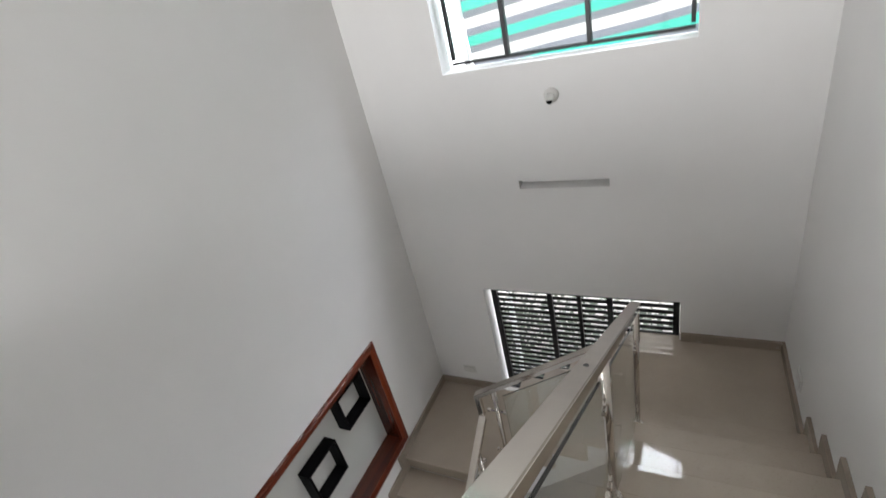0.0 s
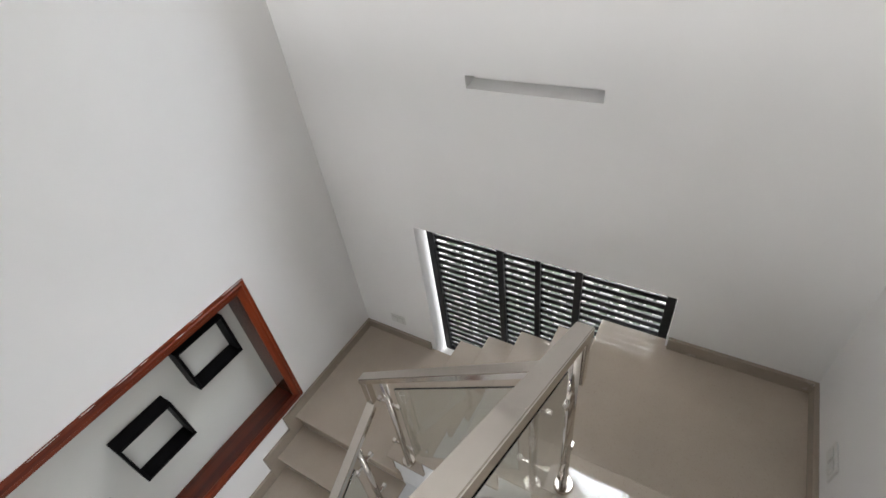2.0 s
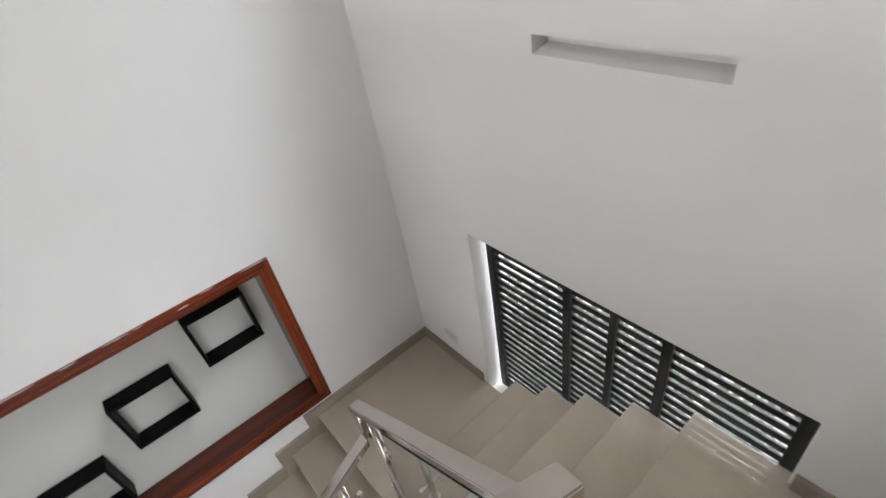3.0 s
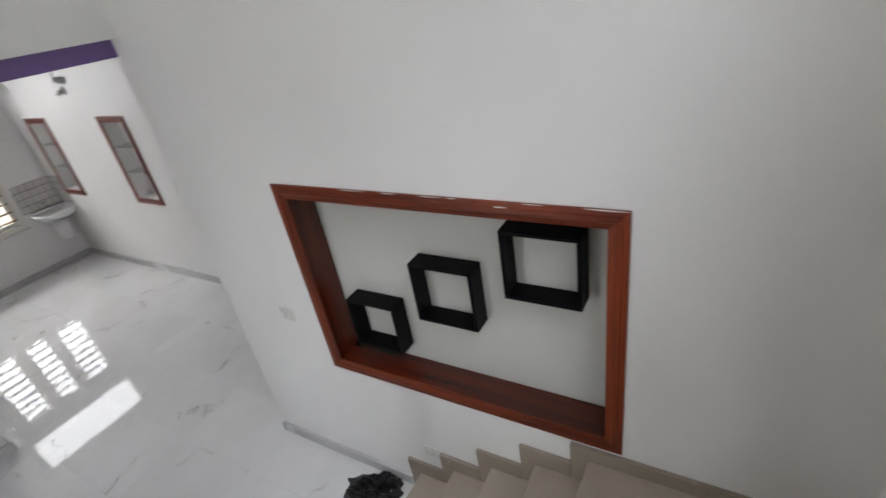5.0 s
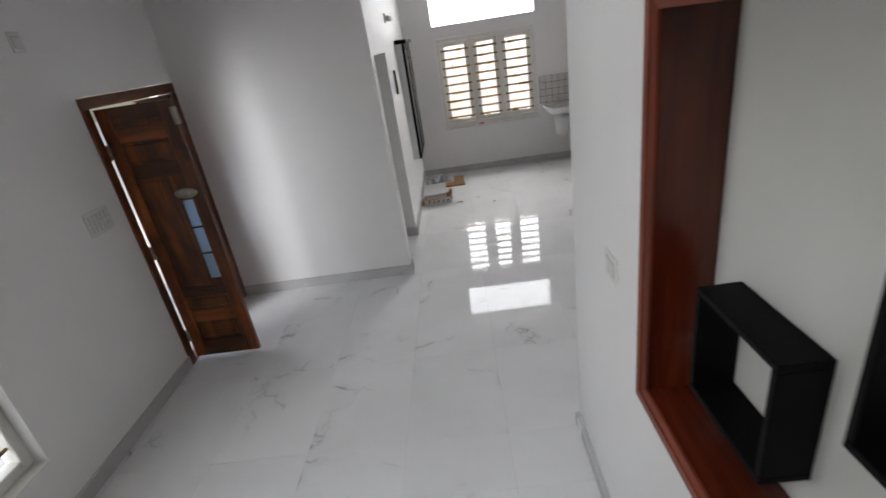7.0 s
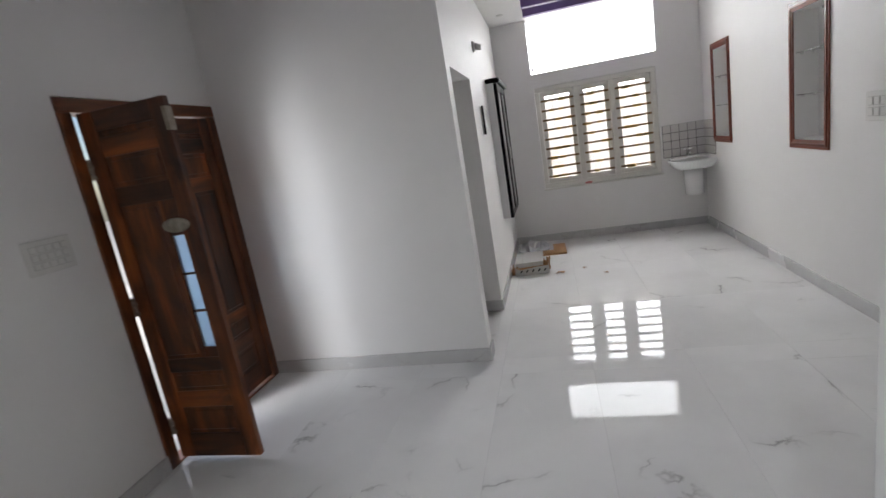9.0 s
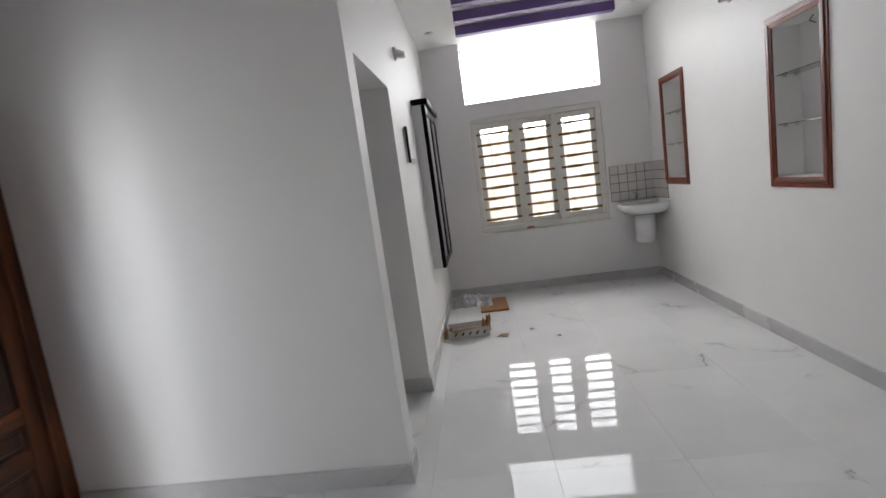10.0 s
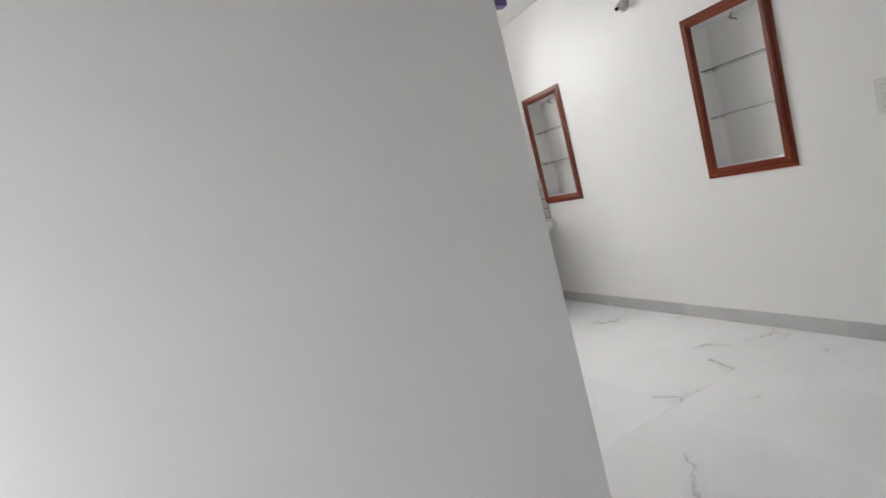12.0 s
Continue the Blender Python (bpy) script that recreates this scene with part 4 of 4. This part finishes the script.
basin = thing("wash_basin", (-1.20, HALL_BACK + 0.24, 0.45), "white ceramic wall basin with half pedestal and chrome tap", "wash basin")
smooth(part("bowl", moved(basin_bowl(0.54, 0.44, 0.125), (0, 0, -0.325)), CERAMIC, basin))
part("deck", box((-0.23, -0.236, 0.44), (0.23, -0.13, 0.468), 0.012, 3), CERAMIC, basin)
bm = bmesh.new()
rings = [[bm.verts.new((r * math.cos(a) * 1.0, -0.03 + r * 1.05 * math.sin(a), z)) for a in [2 * math.pi * i / 24 for i in range(24)]]
         for r, z in ((0.098, 0.0), (0.108, 0.01), (0.112, 0.18), (0.118, 0.31))]
for a, b in zip(rings[:-1], rings[1:]):
    for i in range(24):
        bm.faces.new((a[i], a[(i + 1) % 24], b[(i + 1) % 24], b[i]))
bm.faces.new(rings[0])
bm.faces.new(rings[-1])
smooth(part("pedestal", bm, CERAMIC, basin))
tap = part("tap", tube((0.02, -0.18, 0.468), (0.02, -0.18, 0.55), 0.013), CHROME, basin, "chrome pillar tap")
part("spout", tube((0.02, -0.18, 0.535), (0.02, -0.07, 0.52), 0.010), CHROME, tap)
part("tap_handle", tube((-0.03, -0.18, 0.565), (0.07, -0.18, 0.565), 0.009), CHROME, tap)

DARK_PANEL = make_plain("dark_grey_door_panel", (0.055, 0.054, 0.055), 0.35, 0.0, 20.0, 0.2)
# ---- black-framed wall cupboard and sign on the hall side wall ----
cup = thing("wall_cupboard", (HALL_SIDE, -8.35, 0.60), "wall cupboard with white side and black moulded door frames", "cupboard")
CY0, CY1, CX = -8.86, -7.86, HALL_SIDE - 0.12
CZ0, CZ1 = 0.63, 2.17
part("body", rel(cup, (CX + 0.037, CY0, CZ0 + 0.02), (HALL_SIDE - 0.001, CY1, CZ1 - 0.05), 0.002), WHITE_TRIM, cup, "white cupboard carcass")
part("cornice", rel(cup, (CX - 0.03, CY0 - 0.02, CZ1 - 0.05), (HALL_SIDE - 0.001, CY1 + 0.012, CZ1), 0.008), BLACK_BOARD, cup, "black moulded cornice")
for y0, y1 in ((CY0, (CY0 + CY1) / 2), ((CY0 + CY1) / 2, CY1)):
    dr = part("door", rel(cup, (CX + 0.012, y0 + 0.05, CZ0 + 0.07), (CX + 0.024, y1 - 0.05, CZ1 - 0.12)), DARK_PANEL, cup, "dark grey door panel in a black frame")
    for lo, hi in (((CX, y0 + 0.002, CZ0 + 0.02), (CX + 0.036, y0 + 0.055, CZ1 - 0.052)), ((CX, y1 - 0.055, CZ0 + 0.02), (CX + 0.036, y1 - 0.002, CZ1 - 0.052)),
                   ((CX, y0 + 0.055, CZ0 + 0.02), (CX + 0.036, y1 - 0.055, CZ0 + 0.08)), ((CX, y0 + 0.055, CZ1 - 0.13), (CX + 0.036, y1 - 0.055, CZ1 - 0.052))):
        part("door_rail", rel(cup, lo, hi, 0.004), BLACK_BOARD, cup)
    y = y1 - 0.03 if y0 == CY0 else y0 + 0.03
    part("handle", rel(cup, (CX - 0.022, y - 0.008, 1.28), (CX - 0.0, y + 0.008, 1.42), 0.004), CHROME, cup, "chrome handle")
# switch board with a black-edged cover
sb = thing("distribution_board", (HALL_SIDE, -7.29, 1.60), "white distribution box with a black edge on the wall", "electric box")
part("cover", rel(sb, (HALL_SIDE - 0.012, -7.46, 1.60), (HALL_SIDE - 0.001, -7.125, 1.86), 0.004), SWITCH_WHITE, sb)
part("edge", rel(sb, (HALL_SIDE - 0.03, -7.150, 1.60), (HALL_SIDE - 0.013, -7.12, 1.865), 0.003), BLACK_BOARD, sb)
part("lid", rel(sb, (HALL_SIDE - 0.026, -7.44, 1.63), (HALL_SIDE - 0.013, -7.17, 1.84), 0.004), SWITCH_WHITE, sb)

# ---- switches and lamp holders ----
SEAM = make_plain("grey_switch_seam", (0.54, 0.53, 0.50), 0.6)


def switch_plate(name, at, across, up, normal_axis, sign, label, rows=2, cols=3):
    """A shallow plate; normal_axis 0 or 1 and sign say which way it faces."""
    ob = thing(name, at, label, "switch plate")
    t = 0.009 * sign

    def bx(u0, u1, z0, z1, d0, d1, mat, nm, bevel=0.002):
        lo, hi = ([d0, u0, z0], [d1, u1, z1]) if normal_axis == 0 else ([u0, d0, z0], [u1, d1, z1])
        return part(nm, box(lo, hi, bevel), mat, ob)
    bx(-across / 2, across / 2, -up / 2, up / 2, 0.0005 * sign, t, SWITCH_WHITE, "plate", 0.003)
    for j in range(rows):
        for i in range(cols):
            w, h = across * 0.8 / cols, up * 0.72 / rows
            u, z = -across * 0.4 + w * (i + 0.5), -up * 0.36 + h * (j + 0.5)
            bx(u - w * 0.42, u + w * 0.42, z - h * 0.42, z + h * 0.42, t, t + 0.0015 * sign, SEAM, "seam", 0.0)
            bx(u - w * 0.36, u + w * 0.36, z - h * 0.34, z + h * 0.34, t + 0.0015 * sign, t + 0.006 * sign, SWITCH_WHITE, "rocker", 0.001)
    return ob


switch_plate("switch_plate", (0.0, -2.86, 1.31), 0.12, 0.10, 0, 1, "white switch plate on the stair wall", 1, 2)
switch_plate("socket_plate", (0.0, -1.97, 0.43), 0.12, 0.09, 0, 1, "white socket plate above the stair skirting", 1, 2)
switch_plate("socket_plate", (0.36, 0.0, 1.10), 0.14, 0.09, 1, -1, "white socket plate low on the stair wall", 1, 2)
switch_plate("switch_plate", (STAIR_X, -0.52, 2.03), 0.14, 0.10, 0, -1, "white switch plate beside the landing", 1, 2)
switch_plate("switch_board", (DOOR_X, -4.235, 1.37), 0.23, 0.16, 0, -1, "white switch board beside the main door", 3, 5)
switch_plate("switch_plate", (DOOR_X, -4.235, 2.45), 0.09, 0.11, 0, -1, "white plate high above the switch board", 1, 1)
switch_plate("switch_plate", (HALL_W, -5.96, 1.37), 0.23, 0.18, 0, 1, "white switch and socket plate on the hall wall", 2, 3)


def lamp_holder(at, direction, label):
    ob = thing("lamp_holder", at, label, "lamp holder")
    d = Vector(direction)
    smooth(part("base", tube(d * 0.0005, d * 0.022, 0.052, 24, 0.040), SWITCH_WHITE, ob))
    down = Vector((0, 0, -0.02))
    smooth(part("socket", tube(d * 0.02, d * 0.075 + down, 0.030, 20, 0.026), SWITCH_WHITE, ob))
    part("contact", tube(d * 0.0755 + down, d * 0.077 + down, 0.020, 16), BLACK_BOARD, ob, "dark empty bulb opening")
    return ob


lamp_holder((1.518, 0.0, 3.858), (0, -1, 0), "white empty bulb holder below the high window")
lamp_holder((HALL_W, -7.49, 2.50), (1, 0, 0), "white empty bulb holder on the hall wall")
lamp_holder((HALL_SIDE, -7.24, 2.41), (-1, 0, 0), "white empty bulb holder above the doorway")

# ---- loose things on the floor ----


def crumpled(nx, ny, w, d, h, seed):
    bm = bmesh.new()
    rows = []
    for j in range(ny + 1):
        row = []
        for i in range(nx + 1):
            u, v = i / nx * 2 - 1, j / ny * 2 - 1
            r = max(0.0, 1 - (abs(u) ** 2.4 + abs(v) ** 2.4))
            k = noise.fractal(Vector((u * 2.2 + seed, v * 2.2, seed)), 0.9, 2.1, 4)
            row.append(bm.verts.new((u * w / 2 * (1 + 0.18 * noise.noise(Vector((v * 3, seed, 1)))), v * d / 2 * (1 + 0.18 * noise.noise(Vector((u * 3, seed, 5)))),
                                     max(0.003, h * (r ** 0.5) * (0.7 + 0.8 * k)))))
        rows.append(row)
    for a, b in zip(rows[:-1], rows[1:]):
        for i in range(nx):
            bm.faces.new((a[i], a[i + 1], b[i + 1], b[i]))
    return bm


tagged(part("plastic_bag", crumpled(44, 40, 0.30, 0.38, 0.10, 3.3), BLACK_PLASTIC, at=pose(0.19, -2.42, 0.0005, 0, 0, 30)), "crumpled black plastic bag on the floor by the stair", "plastic bag")


def open_carton(w, d, h, label, at, mat, flap):
    ob = thing("carton", (0, 0, 0), label, "carton")
    t = 0.004
    part("base", box((0, 0, 0), (w, d, t)), mat, ob)
    for lo, hi in (((0, 0, t), (w, t, h)), ((0, d - t, t), (w, d, h * 0.7)), ((0, t, t), (t, d - t, h)), ((w - t, t, t), (w, d - t, h * 0.85))):
        part("side", box(lo, hi), mat, ob)
    bm = sheet([(0.0, 0, h), (w * 0.95, 0, h), (w * 0.9, -flap * 0.7, h + 0.02), (0.06, -flap, h - 0.01)], t, 0)
    part("flap", bm, CARDBOARD, ob, "torn brown cardboard flap")
    part("flap", sheet([(w, t, h * 0.85), (w, d - t, h * 0.85), (w + flap * 0.6, d * 0.8, h * 0.85 + 0.07), (w + flap * 0.5, d * 0.1, h * 0.8 + 0.08)], t, 1), CARDBOARD, ob)
    ob.matrix_world = at
    return ob


carton = open_carton(0.38, 0.30, 0.085, "torn open printed carton lying on the floor", pose(1.06, -7.74, 0.0003, 0, 0, 184), PAPER, 0.05)
for i in range(5):
    x = 0.05 + 0.066 * i
    mark = part("printed_mark", sheet([(x, -0.0006, 0.030), (x + 0.012, -0.0006, 0.022), (x + 0.034, -0.0006, 0.050), (x + 0.022, -0.0006, 0.058)], 0.0004, 1), BLACK_BOARD)
    mark.parent = carton
torn = part("torn_edge", crumpled(14, 10, 0.10, 0.16, 0.09, 1.7), CARDBOARD, label="crushed brown cardboard end")
torn.parent = carton
torn.location = (0.0, 0.10, 0.001)
torn = part("torn_edge", crumpled(14, 10, 0.09, 0.16, 0.12, 5.7), CARDBOARD, label="crushed brown cardboard end")
torn.parent = carton
torn.location = (0.36, 0.20, 0.001)
bm = bmesh.new()
add_box(bm, (0, 0, 0.012), (0.30, 0.20, 0.034), 0.003)
add_box(bm, (0.14, 0.19, 0.014), (0.30, 0.52, 0.032), 0.003)
tagged(part("cardboard_piece", bm, CARDBOARD, at=pose(0.76, -8.50, -0.0117, 0, 0, 181)), "torn brown cardboard tray on the floor", "cardboard")
tagged(part("plastic_film", crumpled(26, 22, 0.42, 0.40, 0.10, 8.1), FILM, at=pose(0.88, -8.98, 0.0005)), "crumpled clear plastic film on the floor", "plastic film")
for x, y, s, r in ((0.56, -7.70, 0.11, 20), (0.30, -7.80, 0.05, 70), (0.10, -7.55, 0.05, 140)):
    bm = bmesh.new()
    vs = [bm.verts.new((s * a, s * b, 0.0008 + 0.012 * c)) for a, b, c in ((-0.5, -0.2, 0), (0.1, -0.4, 0.6), (0.6, 0.0, 0.1), (0.15, 0.1, 1), (-0.1, 0.45, 0.2))]
    bm.faces.new(vs)
    ext = bmesh.ops.extrude_face_region(bm, geom=bm.faces[:])
    bmesh.ops.translate(bm, verts=[g for g in ext["geom"] if isinstance(g, bmesh.types.BMVert)], vec=(0, 0, 0.003))
    tagged(part("paper_scrap", bm, CARDBOARD, at=pose(x, y, 0.0002, 0, 0, r)), "small torn scrap of cardboard on the floor", "scrap", "scraps on the hall floor")


def pendant(at, drop):
    """A thin conduit from the ceiling with a tilted empty bulb holder at its foot."""
    ob = thing("pendant_holder", at, "white conduit with a dark empty bulb holder hung from the ceiling", "lamp holder")
    part("ceiling_rose", tube((0, 0, -0.012), (0, 0, -0.0005), 0.034, 20, 0.040), SWITCH_WHITE, ob)
    smooth(part("conduit", tube((0, 0, -drop), (0, 0, -0.012), 0.008, 12), SWITCH_WHITE, ob))
    smooth(part("socket", tube((0.012, 0.0, -drop + 0.004), (-0.055, 0.02, -drop - 0.018), 0.020, 16, 0.026), SWITCH_WHITE, ob))
    part("contact", tube((-0.055, 0.02, -drop - 0.018), (-0.058, 0.021, -drop - 0.019), 0.020, 16), BLACK_BOARD, ob, "dark empty bulb opening")
    return ob


pendant((-0.30, -4.93, CEIL), 0.20)

# ---- skirting of the hall ----


def skirt(lo, hi):
    tagged(part("baseboard", box(lo, hi, 0.002), SKIRT_MARBLE), "grey marble tile skirting", "baseboard", "hall skirting", "structure")


HS, HT = 0.10, 0.016
skirt((HALL_W, HALL_BACK, 0), (HALL_W + HT, END_Y, HS))
skirt((HALL_W + HT, HALL_BACK, 0), (HALL_SIDE - HT, HALL_BACK + HT, HS))
skirt((HALL_SIDE - HT, HALL_BACK, 0), (HALL_SIDE, DW0, HS))
skirt((HALL_SIDE - HT, DW0, 0), (HALL_SIDE + SIDE_T, DW0 + HT, HS))
skirt((HALL_SIDE - HT, DW1, 0), (HALL_SIDE, BLOCK_Y, HS))
skirt((HALL_SIDE - HT, BLOCK_Y, 0), (DOOR_X - 0.013, BLOCK_Y + HT, HS))
skirt((DOOR_X - HT, -4.49, 0), (DOOR_X, -1.76, HS))
tagged(part("baseboard", box((0, END_Y - HT, 0), (0.024, LOW_Y[4] - 0.106, 0.085), 0.002), SKIRT_MARBLE), "grey marble tile skirting", "baseboard", "hall skirting", "structure")

# ---- floor tiles ----
floor = setting("floor", box((-1.7, -9.6, -0.14), (3.3, 0.25, -0.006)), GROUT, "polished white marble-look tile floor", "floor")
TW, TL, J = 0.60, 1.20, 0.0004
meshes = {}
rooms = [(HALL_W, HALL_SIDE, HALL_BACK, BLOCK_Y), (HALL_W, DOOR_X, BLOCK_Y, END_Y), (0.0, DOOR_X, END_Y, 0.0), (HALL_SIDE, DOOR_X, -7.55, BLOCK_Y)]
for x0, x1, y0, y1 in rooms:
    for i in range(-4, 6):
        for j in range(-9, 1):
            a0, a1 = max(x0, 0.42 + TW * i), min(x1, 0.42 + TW * (i + 1))
            b0, b1 = max(y0, TL * j + 0.55), min(y1, TL * (j + 1) + 0.55)
            if a1 - a0 < 0.02 or b1 - b0 < 0.02:
                continue
            key = (round(a1 - a0, 3), round(b1 - b0, 3))
            if key not in meshes:
                bm = box((J, J, -0.006), (key[0] - J, key[1] - J, 0.0), 0.0003)
                me = bpy.data.meshes.new("tile")
                bm.to_mesh(me)
                bm.free()
                me.materials.append(MARBLE)
                meshes[key] = me
            t = new("tile", meshes[key])
            t.parent = floor
            t.location = (a0, b0, 0)
